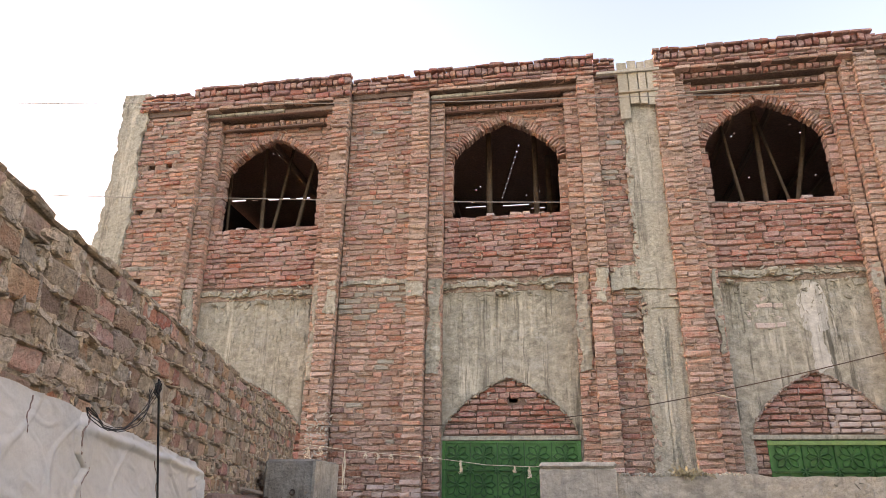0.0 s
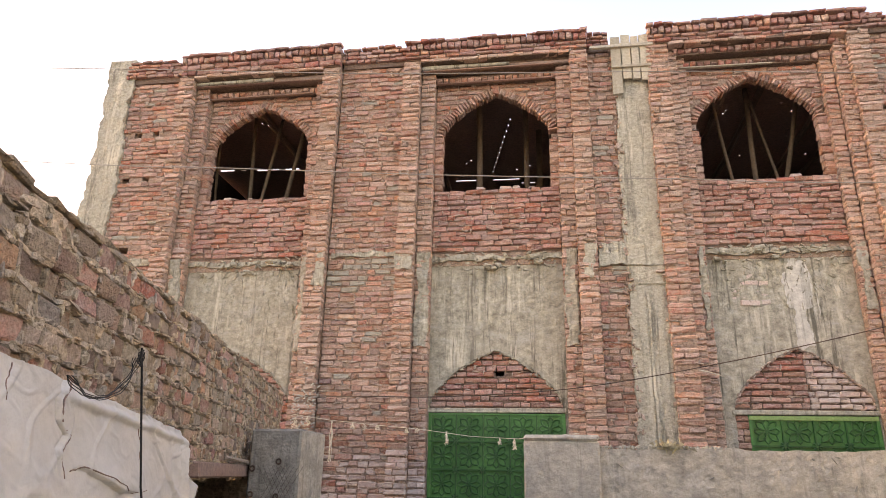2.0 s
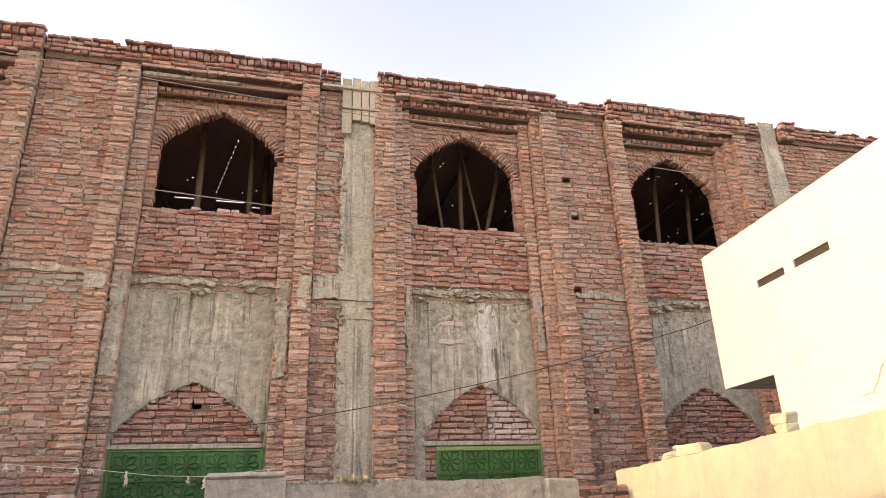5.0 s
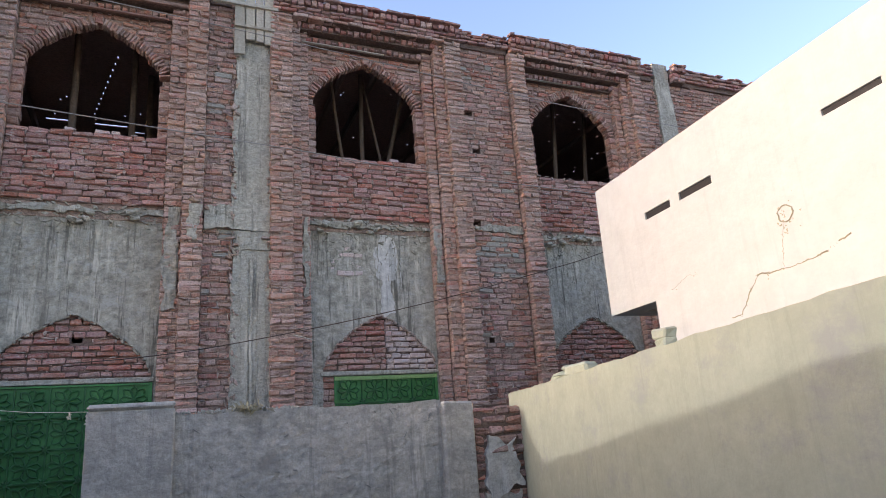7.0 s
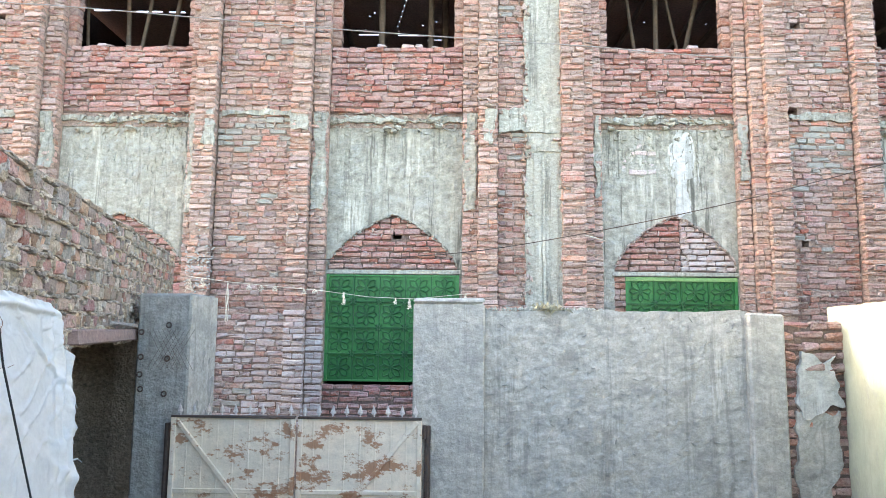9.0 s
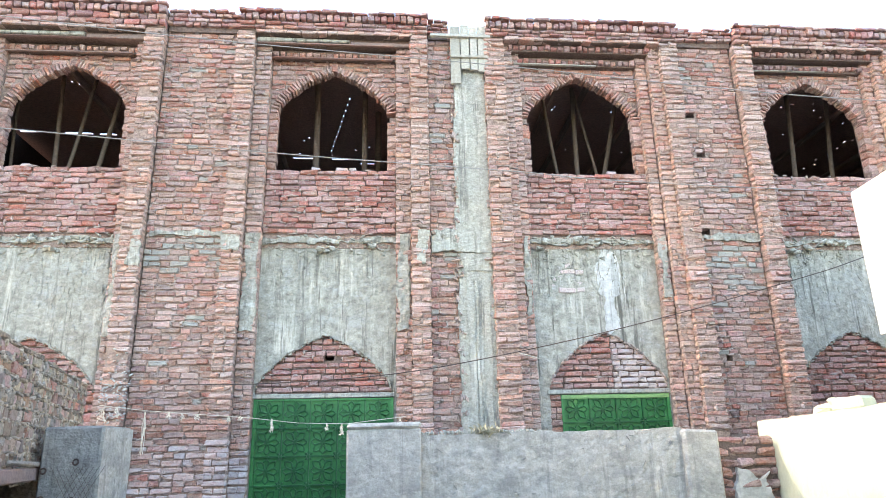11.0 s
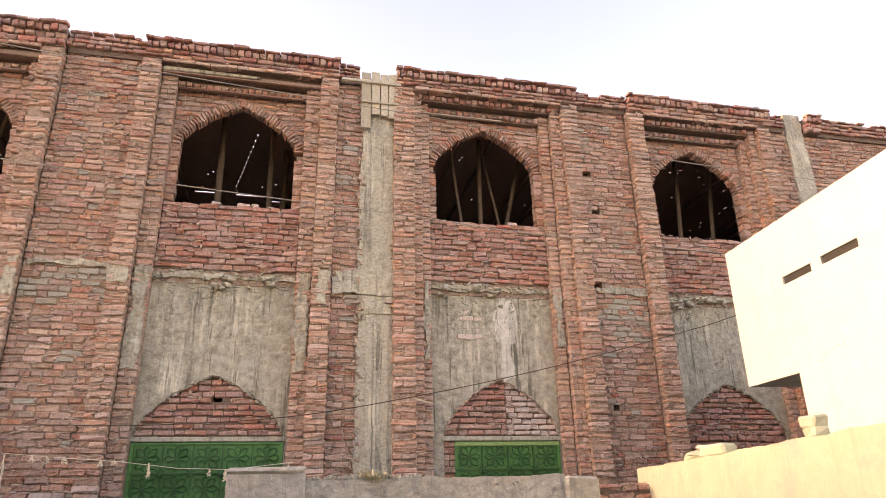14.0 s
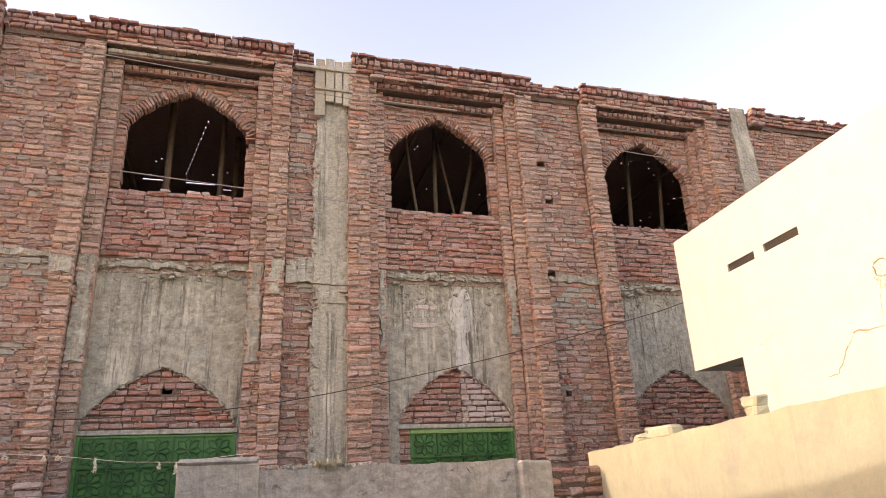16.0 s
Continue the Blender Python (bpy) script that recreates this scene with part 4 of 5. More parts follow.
# darker render on the shaft, paler render on its right side
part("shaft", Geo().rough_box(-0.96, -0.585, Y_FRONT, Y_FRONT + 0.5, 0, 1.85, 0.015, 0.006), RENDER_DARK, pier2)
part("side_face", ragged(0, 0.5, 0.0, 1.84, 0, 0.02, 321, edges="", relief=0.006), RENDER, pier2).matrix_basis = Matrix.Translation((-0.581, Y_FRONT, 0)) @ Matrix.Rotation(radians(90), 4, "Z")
for x, z in ((-0.735, 1.63), (-0.925, 1.58), (-0.92, 1.41), (-0.735, 1.40), (-0.92, 1.29), (-0.91, 1.19), (-0.745, 1.16)):
    ring = [(x + 0.017 * math.cos(a * math.pi / 6), Y_FRONT - 0.006, z + 0.017 * math.sin(a * math.pi / 6)) for a in range(13)]
    part("pipe_end", Geo().tube(ring, 0.006, 5), STEEL, pier2, "small metal pipe end")

g = Geo()
for q in range(6):
    for d in (-1, 1):
        x0 = -0.88 + q * 0.033
        g.tube([(x0 + (0.16 if d < 0 else 0), Y_FRONT - 0.003, 1.32), (x0 + (0 if d < 0 else 0.16), Y_FRONT - 0.003, 1.60)], 0.0011, 4)
part("wire_mesh", g, STEEL, pier2, "patch of rusty wire mesh")
bwall = whole("boundary_wall", Geo().add([(v[0], v[1], v[2]) for v in ragged(1.45, 3.28, 0, 1.77, Y_FRONT + 0.05, 0.24, 330, edges="t", wobble=0.025, relief=0.012).v],
                                         ragged(1.45, 3.28, 0, 1.77, Y_FRONT + 0.05, 0.24, 330, edges="t", wobble=0.025, relief=0.012).f), RENDER,
              "cement-rendered boundary wall with uneven top", "wall", kind="structure")
rnd = random.Random(52)
g = Geo()
for _ in range(60):
    x, z = rnd.uniform(1.5, 3.25), rnd.uniform(0.7, 1.72)
    g.flake(pose(x, Y_FRONT + 0.052, z, 0, rnd.gauss(10, 30), 0), rnd.uniform(0.006, 0.035), rnd.uniform(0.002, 0.007), rnd, 0.016)
part("render_scar", g, RENDER_DARK, bwall, "dark trowel scars in the render", kind="stuff")
endp = thing("wall_end_pier", (3.4, -2.35, 0), "cracked cement end pier of the boundary wall", "pier")
part("shaft", Geo().rough_box(3.275, 3.525, Y_FRONT - 0.005, Y_FRONT + 0.3, 0, 1.75, 0.016, 0.008), RENDER, endp)
stub = thing("brick_stub", (3.7, -2.35, 0), "broken end of brick wall with torn render below", "wall")
core = part("core", Geo().box(3.53, 4.02, Y_FRONT + 0.06, Y_FRONT + 0.36, 0, 1.68), MORTAR, stub)
lay(core, 3.525, 3.97, 1.36, 1.70, Y_FRONT + 0.04, BRICK_OLD, seed=340, uneven=0.02, rough=1.6)
lay(core, 3.525, 3.97, 0.2, 1.36, Y_FRONT + 0.05, BRICK_OLD, seed=341, uneven=0.01, joined=True)
part("torn_render", ragged(3.56, 3.9, 1.05, 1.5, Y_FRONT + 0.02, 0.05, 342, wobble=0.1, relief=0.012), LIME, stub, "torn pale render")
part("torn_render", ragged(3.53, 3.9, 0.1, 1.12, Y_FRONT + 0.03, 0.05, 343, wobble=0.1, relief=0.012), RENDER, stub)

# double gate of sheet metal in front of the piers, spear tips along its head
gate = thing("metal_gate", (0.19, -2.56, 0), "rusting cream sheet-metal double gate topped with pale spear tips", "gate")
SPEAR = mesh_of("spear_tip", Geo().tube([(0, 0, -0.02), (0, 0, 0.024)], 0.005, 6).add([(0.019, 0, 0.03), (0, 0.006, 0.03), (-0.019, 0, 0.03), (0, -0.006, 0.03), (0, 0, 0.085), (0, 0, 0.012)],
                [(0, 1, 4), (1, 2, 4), (2, 3, 4), (3, 0, 4), (1, 0, 5), (2, 1, 5), (3, 2, 5), (0, 3, 5)]), SPEAR_PAINT)
for xa, xb, outer in ((-0.655, 0.186, -0.655), (0.202, 1.036, 1.036)):
    leaf = part("gate_leaf", Geo().rough_box(xa + 0.01, xb - 0.01, -2.562, -2.558, 0.07, 1.012, 0.001, 0.0015, rnd=rnd), GATE_PAINT, gate, "cream painted steel sheet with rust patches")
    for p, q in ((xa, xa + 0.032), (xb - 0.032, xb)):
        part("stile", Geo().rough_box(p, q, -2.578, -2.552, 0.06, 1.022, 0.003, 0.002, rnd=rnd), GATE_PAINT, leaf)
    for z in (0.06, 0.52):
        part("rail", Geo().rough_box(xa + 0.032, xb - 0.032, -2.576, -2.554, z, z + 0.03, 0.003, 0.002, rnd=rnd), GATE_PAINT, leaf)
    part("top_rail", Geo().rough_box(xa, xb, -2.582, -2.550, 1.012, 1.028, 0.003, 0.002, rnd=rnd), STEEL, leaf, "rust-brown top rail")
    inner = xb - 0.05 if outer == xa else xa + 0.05
    start, stop = Vector((outer + (0.03 if outer == xa else -0.03), -2.569, 1.0)), Vector((inner, -2.569, 0.10))
    d = (stop - start).normalized()
    turn = math.degrees(math.atan2(-d.z, d.x))
    part("brace", Geo().rough_box(0, (stop - start).length, -0.010, 0.008, -0.014, 0.014, 0.003, 0.002, Matrix.Translation(start) @ pose(0, 0, 0, 0, turn, 0), rnd), GATE_PAINT, leaf)
    for q in range(1, 8):
        x = xa + (xb - xa) * q / 8
        part("rib", Geo().rough_box(x - 0.006, x + 0.006, -2.5655, -2.561, 0.09, 1.0, 0.002, 0.001, rnd=rnd), GATE_PAINT, leaf)
    for z in (0.24, 0.93):
        x = outer + (-0.016 if outer == xa else 0.016)
        part("hinge", Geo().tube([(x, -2.545, z - 0.045), (x, -2.545, z + 0.045)], 0.013, 8).box(min(x, outer), max(x, outer), -2.552, -2.538, z - 0.02, z + 0.02), STEEL, leaf)
for q in range(18):
    hang(new("spear_tip", SPEAR), gate).matrix_basis = pose(-0.60 + q * 0.0938, -2.552, 1.022, rnd.uniform(-4, 4), rnd.uniform(-5, 5), 0)
for x in (-0.693, 1.074):
    part("gate_post", Geo().tube([(x, -2.53, 0), (x, -2.53, 0.97)], 0.02, 8), STEEL, gate, "dark steel hinge post")

# dry grass and broken glass along the wall top
rnd = random.Random(9)
g = Geo()
for _ in range(150):
    x, y = rnd.gauss(1.9, 0.05), Y_FRONT + rnd.uniform(0.02, 0.2)
    d = Vector((rnd.uniform(-1, 1), rnd.uniform(-1.2, 0.3), rnd.uniform(-0.5, 0.7))).normalized() * rnd.uniform(0.03, 0.075)
    p = Vector((x, y, 1.765))
    s = Vector((0.002, 0, 0.002))
    g.add([p - s, p + s, p + d * 0.6 + s + Vector((0, 0, 0.02)), p + d], [(0, 1, 2), (0, 2, 3)])
whole("dry_grass", g, STRAW, "tuft of dry straw on the wall top", "straw", kind="stuff")
g = Geo()
for _ in range(90):
    x, y = rnd.uniform(1.47, 2.35), Y_FRONT + rnd.uniform(0.06, 0.25)
    s = rnd.uniform(0.006, 0.018)
    g.rough_box(-s, s, -s * 0.5, s * 0.5, -0.006, s, s * 0.2, s * 0.3, pose(x, y, 1.762, rnd.uniform(-20, 20), rnd.uniform(-40, 40), rnd.uniform(0, 90)), rnd)
whole("rubble", g, CONCRETE, "crumbs of mortar and shards along the wall top", "rubble", kind="stuff")

# ---- cream wall and white house ----
def wall_frame(p0, p1):
    """Local x along the wall, local -y out of its face on the right hand of the way."""
    d = Vector((p1[0] - p0[0], p1[1] - p0[1], 0)).normalized()
    return Matrix(((d.x, -d.y, 0, p0[0]), (d.y, d.x, 0, p0[1]), (0, 0, 1, 0), (0, 0, 0, 1)))


F_CREAM = wall_frame((4.05, -2.08), (2.87, -5.96))
g = ragged(0, 7.6, 0, 1.81, 0, 0.23, 350, step=0.08, edges="t", wobble=0.012, relief=0.006)
g.v = [tuple(F_CREAM @ Vector(p)) for p in g.v]
whole("cream_wall", g, YELLOW, "cream limewashed garden wall in low sun", "wall", kind="structure")
for u, size, tilt, a in ((1.32, 0.8, 0, 8), (1.56, 1.0, 9, -14), (1.77, 0.85, -4, 20)):
    m = F_CREAM @ pose(u, 0.10, 1.803, 0, tilt, a)
    whole("loose_brick", Geo().rough_box(-0.11 * size, 0.11 * size, -0.055, 0.055, 0, 0.075 * size, 0.016, 0.014, m, rnd), YELLOW, "broken limewashed brick lying on the wall top", "brick", "bricks on the wall")
for z, a in ((1.803, 0), (1.848, 10)):
    whole("loose_brick", Geo().rough_box(-0.05, 0.05, -0.028, 0.028, 0, 0.045, 0.008, 0.007, F_CREAM @ pose(2.93, 0.09, z, 0, 0, a), rnd), YELLOW, "limewashed brick stacked on the wall top", "brick", "bricks on the wall")

F_WHITE = wall_frame((5.22, -2.07), (4.99, -4.46))
house = thing("white_house", (7, -5, 0), "white limewashed house with a jutting upper storey", "house")
SLITS = [(0.73, 1.08, 3.17, 3.235), (1.2, 1.585, 3.18, 3.245), (2.595, 3.0, 3.215, 3.26)]
g = Geo().pierced(0, 6.0, 2.47, 3.7, 0, 0.22, SLITS)
g.v = [tuple(F_WHITE @ Vector(p)) for p in g.v]
part("upper_wall", g, WHITE, house, weld=True)
# the slits are open; a near-black sheet paints the shade inside them
for a, b, z0, z1 in SLITS:
    g = Geo().box(a + 0.001, b - 0.001, 0.014, 0.04, z0 + 0.001, z1 - 0.001)
    g.v = [tuple(F_WHITE @ Vector(p)) for p in g.v]
    part("slit_board", g, CABLE_SHADE, house, "near-black sheet standing in for the shade inside the slit")
g = Geo().box(0.70, 6.0, 0.0, 0.22, 0, 2.47)
g.v = [tuple(F_WHITE @ Vector(p)) for p in g.v]
part("lower_wall", g, WHITE, house)
g = Geo().box(0, 0.2, 0.22, 4.0, 2.47, 3.7).box(0.7, 0.9, 0.22, 4.0, 0, 2.47).box(5.8, 6.0, 0.22, 4.0, 0, 3.7).box(0.0, 6.0, 3.8, 4.0, 0.0, 3.7)
g.v = [tuple(F_WHITE @ Vector(p)) for p in g.v]
part("end_wall", g, WHITE, house)
g = Geo().box(0.0, 6.0, 0.22, 4.0, 3.55, 3.69).box(0.005, 0.7, 0.22, 4.0, 2.475, 2.55)
g.v = [tuple(F_WHITE @ Vector(p)) for p in g.v]
part("roof", g, CONCRETE, house)
g = Geo()
ringp = [(2.18 + 0.06 * math.cos(a * math.pi / 8) * (1 + 0.15 * math.sin(a * 2.1)), -0.004, 2.74 + 0.055 * math.sin(a * math.pi / 8)) for a in range(17)]
g.tube(ringp, 0.0045, 6)
for _ in range(26):
    g.flake(pose(2.16 + rnd.gauss(0, 0.045), 0.002, 2.72 + rnd.gauss(0, 0.05), 0, rnd.uniform(0, 180), 0), rnd.uniform(0.006, 0.022), rnd.uniform(0.004, 0.012), rnd, 0.003)
g.v = [tuple(F_WHITE @ Vector(p)) for p in g.v]
part("pipe_patch", g, OCHRE, house, "ring of patched plaster round a pipe hole")
def crack(knots, r, label):
    """A broken, wandering seam along the knots, standing a hair off the wall."""
    g = Geo()
    for (ua, za), (ub, zb) in zip(knots, knots[1:]):
        steps = max(2, round(math.dist((ua, za), (ub, zb)) / 0.02))
        line = [(ua + (ub - ua) * t / steps + rnd.gauss(0, 0.004), -0.0005, za + (zb - za) * t / steps + rnd.gauss(0, 0.004)) for t in range(steps + 1)]
        if rnd.random() < 0.9:
            g.tube(line, r * rnd.uniform(0.6, 1.3), 4, rnd.uniform(0.6, 1.2))
        for q in line[::2]:
            if rnd.random() < 0.5:
                g.flake(pose(q[0] + rnd.gauss(0, 0.012), 0.002, q[2] + rnd.gauss(0, 0.012), 0, rnd.uniform(0, 180), 0), rnd.uniform(0.004, 0.02), rnd.uniform(0.003, 0.008), rnd, 0.003)
    g.v = [tuple(F_WHITE @ Vector(p)) for p in g.v]
    part("crack", g, OCHRE, house, label)


crack([(1.544, 2.175), (1.64, 2.184), (1.712, 2.263), (1.764, 2.33), (1.853, 2.414), (1.952, 2.406), (2.078, 2.397), (2.23, 2.40), (2.346, 2.412), (2.431, 2.424), (2.517, 2.456), (2.598, 2.477)], 0.0042, "patched crack in the limewash")
crack([(0.93, 2.515), (0.985, 2.531), (1.138, 2.581), (1.268, 2.561)], 0.0015, "hairline crack in the limewash")
crack([(2.15, 2.69), (2.12, 2.60), (2.10, 2.50), (2.078, 2.40)], 0.002, "stain run down from the pipe hole")

# ---- old lane wall of brick with the canvas ----
F_LANE = wall_frame((-0.13, -5.98), (-1.38, -1.08))
LANE_TOP = 2.28
LANE_END = 5.42
g = Geo().pierced(-3.0, LANE_END, 0, LANE_TOP - 0.01, 0.014, 0.23, [(2.35, 4.3, -1, 1.52)])
g.v = [tuple(F_LANE @ Vector(p)) for p in g.v]
lane = whole("wall_lane", g, MORTAR_LEFT, "old rough brick lane wall with eroded mortar", "wall", kind="structure")
lay(lane, -0.6, LANE_END, LANE_TOP - 9 * 0.0845, LANE_TOP - 0.006, 0.0, BRICK_LEFT, m=F_LANE, seed=400, uneven=0.008, rough=0.65, joint=0.017, length=0.165, course=0.085, smear=CRUST_LEFT, smears=7.0, crust_size=1.15, other=((BRICK_RED, 0.06), (BRICK_OLD, 0.26), (CRUST_LEFT, 0.46)),
    keep=lambda a, b, c, d: not (d < 1.54 and b > 2.35 and a < 4.3))
lay(lane, -3.0, LANE_END, 0.0, LANE_TOP - 9 * 0.0845, 0.0, BRICK_LEFT, m=F_LANE, seed=401, uneven=0.012, rough=0.8, joined=True,
    keep=lambda a, b, c, d: not (b > 2.35 and a < 4.3 and d < 1.54))
lay(lane, -3.0, -0.6, LANE_TOP - 9 * 0.0845, LANE_TOP - 0.006, 0.0, BRICK_LEFT, m=F_LANE, seed=402, uneven=0.008, rough=0.55, joined=True, smear=CRUST_LEFT, smears=2.0)
g = Geo()
for _ in range(330):
    u, z = rnd.uniform(-0.6, LANE_END - 0.1), LANE_TOP - rnd.uniform(0.03, 0.72)
    if z < 1.56 and 2.2 < u < 4.4:
        continue
    g.flake(F_LANE @ pose(u, -0.003 + rnd.uniform(-0.004, 0.004), z, 0, rnd.gauss(0, 22), 0), rnd.uniform(0.02, 0.07), rnd.uniform(0.012, 0.034), rnd, rnd.uniform(0.001, 0.004))
part("mortar_smear", g, CRUST_LEFT, lane, "coarse mortar smeared over the bricks", kind="stuff")
g = Geo()
for _ in range(120):
    row = rnd.randrange(1, 9)
    u, z = rnd.uniform(-0.6, LANE_END - 0.15), LANE_TOP - row * 0.0845 + rnd.gauss(0, 0.006)
    if z < 1.56 and 2.2 < u < 4.4:
        continue
    g.flake(F_LANE @ pose(u, -0.006, z, 0, rnd.gauss(0, 5), 0), rnd.uniform(0.03, 0.09), rnd.uniform(0.004, 0.009), rnd, rnd.uniform(0.004, 0.010))
part("bed_ridge", g, CRUST_LEFT, lane, "ridges of mortar pressed out along the beds", kind="stuff")
g = Geo()
for k in range(64):
    u = -3.0 + k * 0.126
    g.rough_box(-0.07, 0.07, -0.005, 0.235, -0.012, rnd.uniform(0.004, 0.022), 0.006, 0.008, F_LANE @ pose(u + 0.06, 0, LANE_TOP - 0.004, 0, rnd.uniform(-2, 2), 0), rnd)
whole("wall_coping", g, MORTAR_LEFT, "crumbling mortar capping on the lane wall", "coping", kind="structure")
g = Geo().box(2.2, 4.45, 1.6, 1.75, 0, 2.2).box(2.2, 2.3, 0.23, 1.6, 0, 2.2).box(4.35, 4.45, 0.23, 1.6, 0, 2.2).box(2.2, 4.45, 0.23, 1.75, 2.1, 2.2)
g.v = [tuple(F_LANE @ Vector(p)) for p in g.v]
whole("wall_store", g, MORTAR_LEFT, "dark inner walls of the lane store", "wall", kind="structure")
whole("lintel_beam", Geo().rough_box(2.25, 4.4, -0.05, 0.2, 1.52, 1.60, 0.008, 0.006, F_LANE), WOOD_DARK, "weathered timber lintel over the store opening", "lintel")
whole("rag_roll", Geo().rough_box(-0.4, 0.4, -0.02, 0.02, -0.012, 0.012, 0.009, 0.008, F_LANE @ pose(3.3, -0.04, 1.625, 0, 1, 0), rnd), CRUST_LEFT, "roll of dusty rag tucked above the lintel", "rag")

# canvas sheet hung over a frame in front of the wall
F_CANVAS = wall_frame((-0.01, -5.95), (-1.26, -1.05))
g = Geo()
NU, NZ = 560, 250
U0, U1 = -1.6, 1.52


def crease(u, z, seed, sharp=5.0):
    """Narrow raised creases, as in stiff cloth."""
    return max(0.0, 1 - sharp * abs(noise.noise((u, z, seed))))


TEAR_DOWN = ((0, 0.38), (0.05, 0.35), (0.10, 0.36), (0.13, 0.42), (0.17, 0.38), (0.25, 0.42))
TEAR_FLAP = ((0.44, 0.215), (0.52, 0.20), (0.69, 0.225), (0.83, 0.258), (1.03, 0.245))
for i in range(NU + 1):
    for k in range(NZ + 1):
        a, b = i / NU, (k / NZ) ** 2.2
        u = U0 + (U1 - U0) * a
        top = 1.797 - 0.085 * max(0, u) / 1.5 + 0.006 * noise.noise((u * 6, 0, 4))
        z = top * (1 - b) + 0.15 * b
        drop = top - z
        u += 0.22 * min(1, drop / 0.3) * max(0, (a - 0.6) / 0.4)
        end = max(0, (a - 0.90) / 0.10)
        fold = 0.010 * noise.noise((u * 2.0, z * 1.1, 3)) + 0.009 * crease(u * 1.5 + z * 2.6, z * 0.8, 7, 14) + 0.005 * crease(u * 4.5 - z * 2.4, z * 6, 9, 9) + 0.002 * crease(u * 12 + z * 6, z * 15, 1, 5)
        fold += 0.014 * math.exp(-((drop - 0.035) / 0.012) ** 2) * min(1, max(0, u - 0.3) * 4)
        fold += end * (0.016 * math.sin(u * 62 + z * 3 + 4 * noise.noise((u * 6, z * 4, 8))) + 0.02 * crease(u * 9, z * 7, 5, 3)) * min(1, 0.3 + drop * 5)
        d1, d3 = along_x(drop, TEAR_DOWN), along_x(u, TEAR_FLAP)
        if d1 is not None:
            d = u - d1 - 0.006 * noise.noise((z * 22, 0, 2))
            fold += (0.010 * math.exp(-(d / 0.008) ** 2) - 0.008 * math.exp(-((d + 0.014) / 0.007) ** 2)) * min(1, (0.25 - drop) * 10)
        if d3 is not None and abs(drop - d3) < 0.0028:
            z += drop - d3
            drop = d3
        if d3 is not None and drop <= d3:
            fold += 0.02 * math.exp(-((drop - d3) / 0.05) ** 2) * math.sin(math.pi * (u - 0.44) / 0.59)
        g.v.append(tuple(F_CANVAS @ Vector((u, -0.01 - fold - 0.08 * drop, z))))
for i in range(NU):
    for k in range(NZ):
        p = i * (NZ + 1) + k
        g.f.append((p, p + 1, p + NZ + 2, p + NZ + 1))
grid, count = g.v, NZ + 1


def on_canvas(u, drop):
    """The point of the sheet at that place along it and that far under its top edge."""
    i = min(NU, max(0, round((u - U0) / (U1 - U0) * NU)))
    return Vector(min(grid[i * count:(i + 1) * count], key=lambda p: abs(grid[i * count][2] - p[2] - drop)))


rnd = random.Random(77)
sheet = whole("canvas_sheet", g, CLOTH, "dirty white canvas sheet hung in wrinkles along the lane wall", "canvas", smooth=True)
thick = sheet.modifiers.new("thickness", "SOLIDIFY")
thick.thickness = 0.004
out = F_CANVAS.to_3x3() @ Vector((0, -0.005, 0))
for line, r in (([(u, d) for d, u in TEAR_DOWN], 0.003), (TEAR_FLAP, 0.0025), (((0.10, 0.01), (0.085, 0.06), (0.10, 0.10)), 0.0018), (((0.93, 0.05), (0.95, 0.10), (0.92, 0.16)), 0.002)):
    pts = []
    for (ua, da), (ub, db) in zip(line, line[1:]):
        pts += [on_canvas(ua + (ub - ua) * t / 5 + rnd.gauss(0, 0.002), da + (db - da) * t / 5) + out for t in range(5)]
    part("tear", Geo().tube(pts, r, 4, 0.5), WOOD_DARK, sheet, "dark frayed tear in the cloth")
for q in range(26):
    z = rnd.uniform(0.75, 1.62)
    drop = 1.715 - z
    root = Vector((1.50 + 0.22 * min(1, drop / 0.3), -0.02 - 0.08 * drop, z))
    way = Vector((rnd.uniform(0.2, 1.0), rnd.uniform(-0.3, 0.3), rnd.uniform(-1.0, 0.05))).normalized() * rnd.uniform(0.03, 0.10)
    bend = Vector((0, rnd.uniform(-0.01, 0.01), -0.02))
    strip = Geo().tube([F_CANVAS @ (root - way * 0.2), F_CANVAS @ (root + way * 0.5), F_CANVAS @ (root + way + bend)], rnd.uniform(0.0015, 0.006), 4, 0.4)
    part("frayed_strip", strip, CLOTH, sheet)

# thin pole with looped cable at its head
F_POLE = F_CANVAS @ Matrix.Translation((0.065, 0, 0.08))
pole = thing("cable_pole", tuple(F_CANVAS @ Vector((1.505, -0.25, 0))), "thin dark pole carrying a tangle of black cable", "pole")
g = Geo().tube([F_POLE @ Vector((0.57, -0.10, 1.83)), F_POLE @ Vector((0.76, -0.10, 1.43)), F_POLE @ Vector((1.44, -0.25, -0.085))], 0.0034, 8)
part("shaft", g, CABLE_SHADE, pole)
g = Geo()
LOOP = ((0.57, 1.80), (0.565, 1.77), (0.53, 1.73), (0.46, 1.685), (0.39, 1.662), (0.32, 1.652), (0.25, 1.655), (0.19, 1.672), (0.15, 1.69))
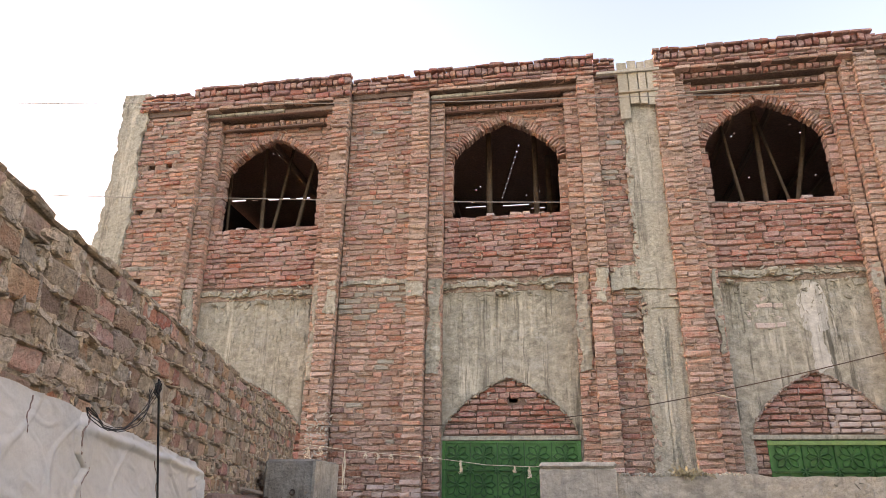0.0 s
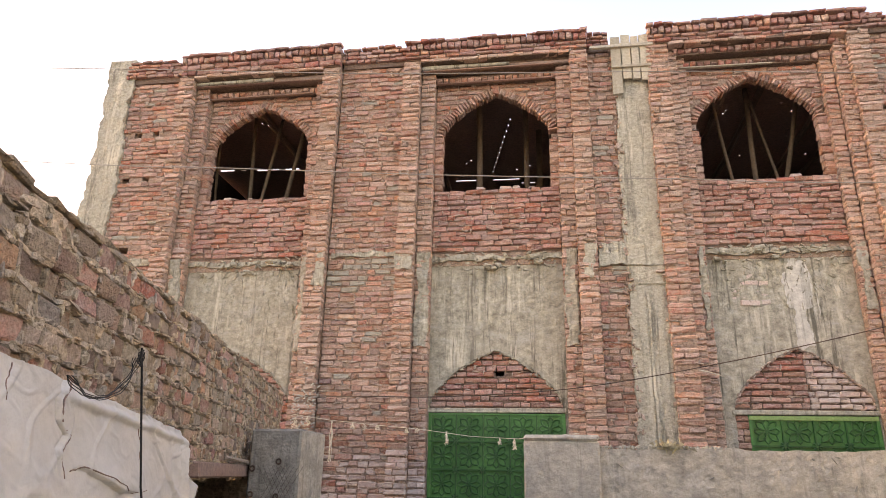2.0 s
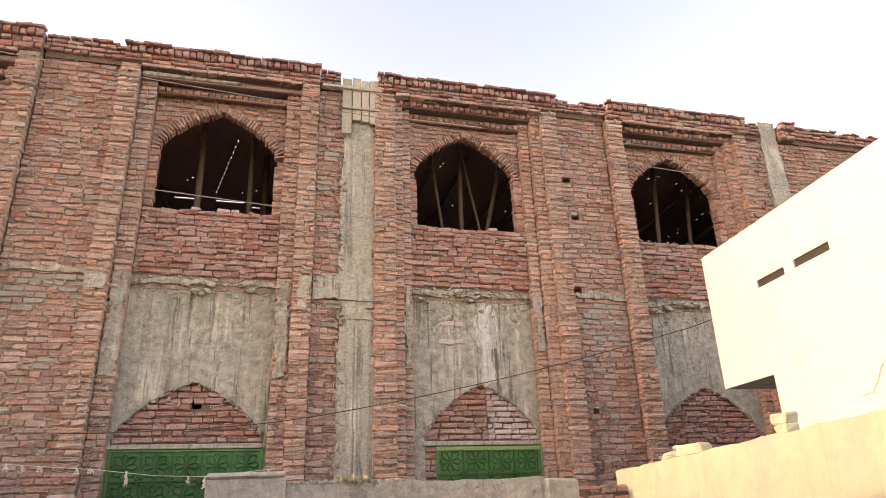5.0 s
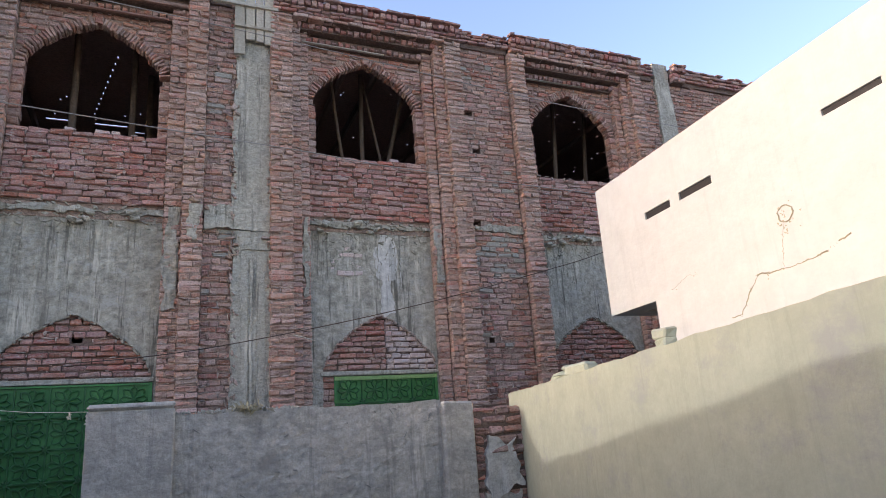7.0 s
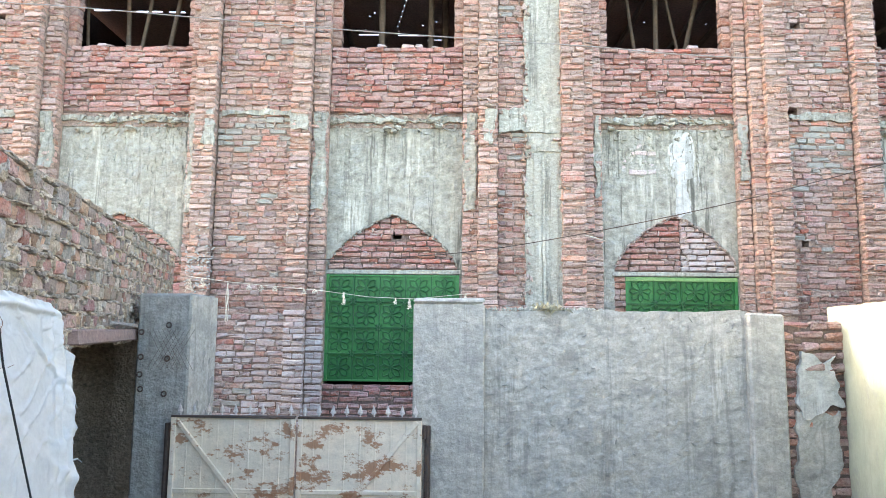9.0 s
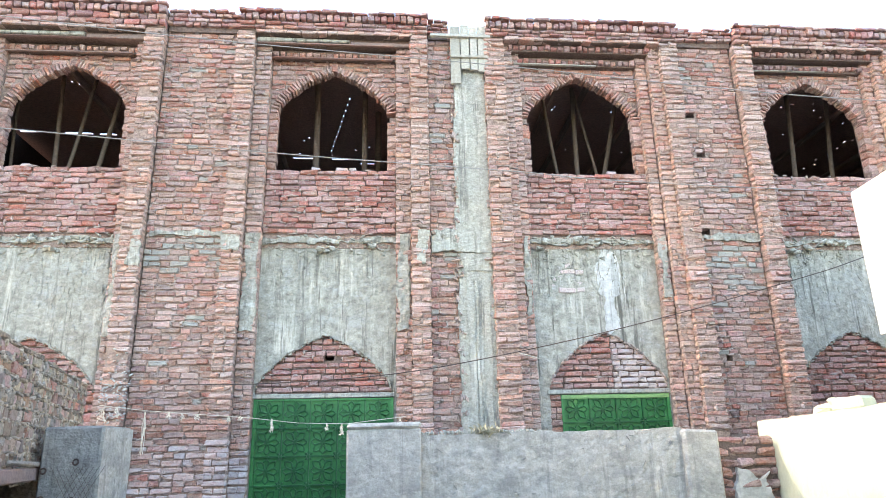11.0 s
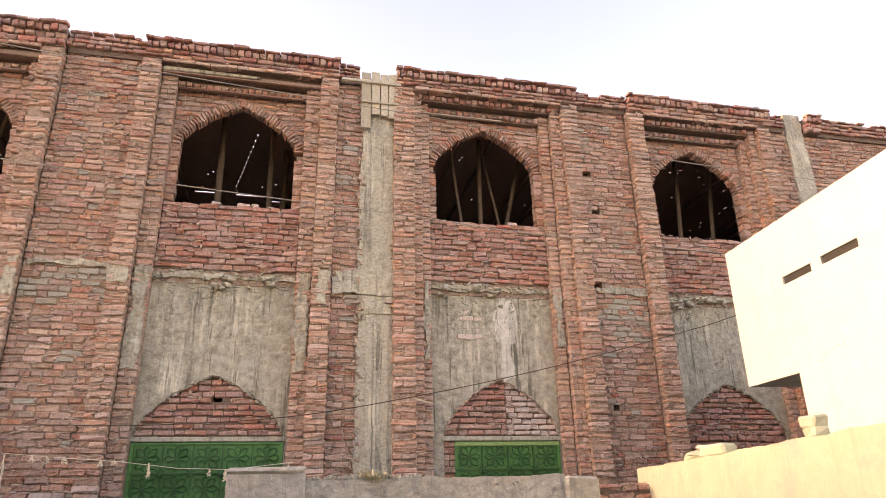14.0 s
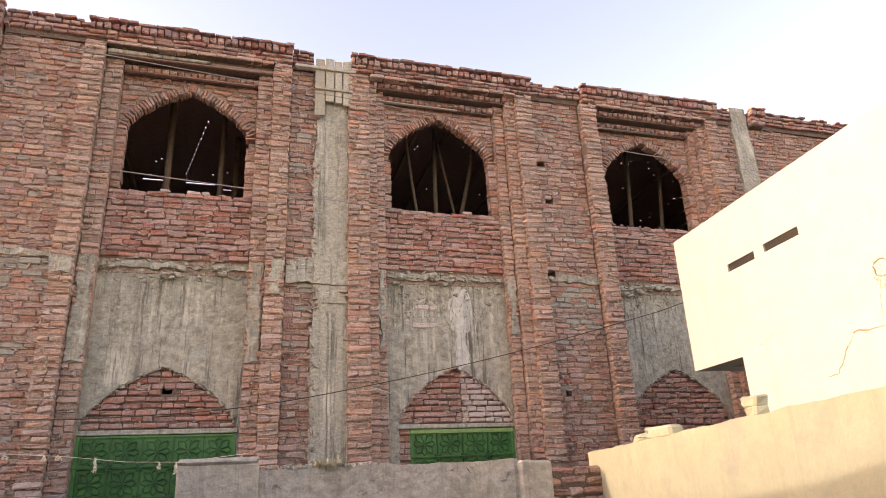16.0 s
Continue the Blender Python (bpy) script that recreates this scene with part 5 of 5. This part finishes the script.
for k in range(5):
    dz, du = rnd.uniform(-0.012, 0.012), rnd.uniform(-0.01, 0.01)
    pts = []
    for q in range(33):
        t = q / 32 * (len(LOOP) - 1)
        i = min(int(t), len(LOOP) - 2)
        f = t - i
        sag = math.sin(math.pi * q / 32)
        pts.append(F_POLE @ Vector((LOOP[i][0] * (1 - f) + LOOP[i + 1][0] * f + du * sag, -0.098 + 0.004 * k - 0.004 * math.sin(q * 0.7 + k), LOOP[i][1] * (1 - f) + LOOP[i + 1][1] * f + dz * sag)))
    g.tube(pts, 0.0012, 5)
part("cable_loop", g, CABLE_SHADE, pole)
g = Geo()
for k in range(6):
    r = rnd.uniform(0.008, 0.013)
    c0 = Vector((0.575 + rnd.uniform(-0.006, 0.006), -0.10, 1.80 + rnd.uniform(-0.02, 0.015)))
    g.tube([F_POLE @ (c0 + Vector((r * math.cos(q * 0.7), 0.006 * math.sin(q * 0.9 + k), r * 1.4 * math.sin(q * 0.7)))) for q in range(10)], 0.0022, 5)
part("knot", g, CABLE_SHADE, pole, kind="stuff")

# ---- wires across the front ----
def span(name, pts, r, material, label):
    """A wire through the points, smoothed."""
    out = []
    P = [Vector(p) for p in pts]
    for i in range(len(P) - 1):
        p0, p1, p2, p3 = P[max(i - 1, 0)], P[i], P[i + 1], P[min(i + 2, len(P) - 1)]
        for t in [j / 8 for j in range(8)]:
            out.append(0.5 * (2 * p1 + (p2 - p0) * t + (2 * p0 - 5 * p1 + 4 * p2 - p3) * t * t + (3 * p1 - p0 - 3 * p2 + p3) * t ** 3))
    out.append(P[-1])
    return whole(name, Geo().tube(out, r, 5), material, label, "wire", "wires across the front")


span("overhead_wire", [(-16, -0.6, 7.4), (-5.2, -0.6, 6.46), (-0.9, -0.6, 6.04), (2.6, -0.6, 5.79), (5.05, -0.6, 5.58), (7.3, -0.6, 5.46), (14, -0.6, 5.3)], 0.0055, WIRE, "thin pale wire strung high across the front")
span("overhead_wire", [(-16, -0.6, 6.2), (-4.9, -0.6, 5.09), (-2.75, -0.6, 4.91), (0.1, -0.6, 4.67), (2.5, -0.6, 4.51), (4.9, -0.6, 4.36), (14, -0.6, 4.1)], 0.0055, WIRE, "thin pale wire strung past the window sills")
span("overhead_wire", [(-1.42, -0.25, 2.33), (-0.6, -0.6, 2.29), (0.1, -0.6, 2.29), (1.35, -0.6, 2.37), (2.65, -0.6, 2.59), (4.05, -0.6, 2.90), (5.55, -0.6, 3.3), (6.4, -0.6, 3.56), (9, -0.14, 4.5)], 0.005, STEEL, "sagging dark cable across the lower arches")
garland = thing("garland", (0.2, -0.26, 1.95), "faded string of ribbons and tinsel hung across", "garland")
part("string", Geo().tube([(1.15 + (x - 1.15) * 1.118, -0.265, 1.6 + (z - 1.6) * 1.118) for x, _, z in [(-1.25, -1.0, 2.08), (-0.88, -1.0, 2.03), (-0.5, -1.0, 1.995), (0, -1.0, 1.955), (0.45, -1.0, 1.90), (0.87, -1.0, 1.885), (1.4, -1.0, 1.94)]], 0.003, 5), TINSEL, garland)
for x, z, w, ln in ((-0.86, 2.02, 0.02, 0.4), (-1.22, 2.05, 0.05, 0.12), (-1.1, 2.06, 0.04, 0.1), (-0.66, 2.01, 0.03, 0.06), (-0.55, 2.0, 0.035, 0.07), (-0.42, 1.99, 0.03, 0.05), (-0.15, 1.97, 0.025, 0.05), (-0.05, 1.965, 0.03, 0.04), (0.22, 1.94, 0.02, 0.12), (0.70, 1.89, 0.02, 0.06), (0.83, 1.885, 0.025, 0.1), (1.35, 1.935, 0.02, 0.06)):
    x, z, ln = 1.15 + (x - 1.15) * 1.118, 1.6 + (z - 1.6) * 1.118, ln * 1.1
    g = Geo()
    for j in range(6):
        p = [(x + rnd.uniform(-w, w) * min(1, t * 2) + 0.006 * math.sin(t * 9 + j), -0.265 + rnd.uniform(-0.01, 0.01), z - ln * t * rnd.uniform(0.8, 1)) for t in (0, 0.35, 0.7, 1)]
        g.tube(p, 0.004, 4)
    part("ribbon", g, TINSEL, garland, kind="stuff")
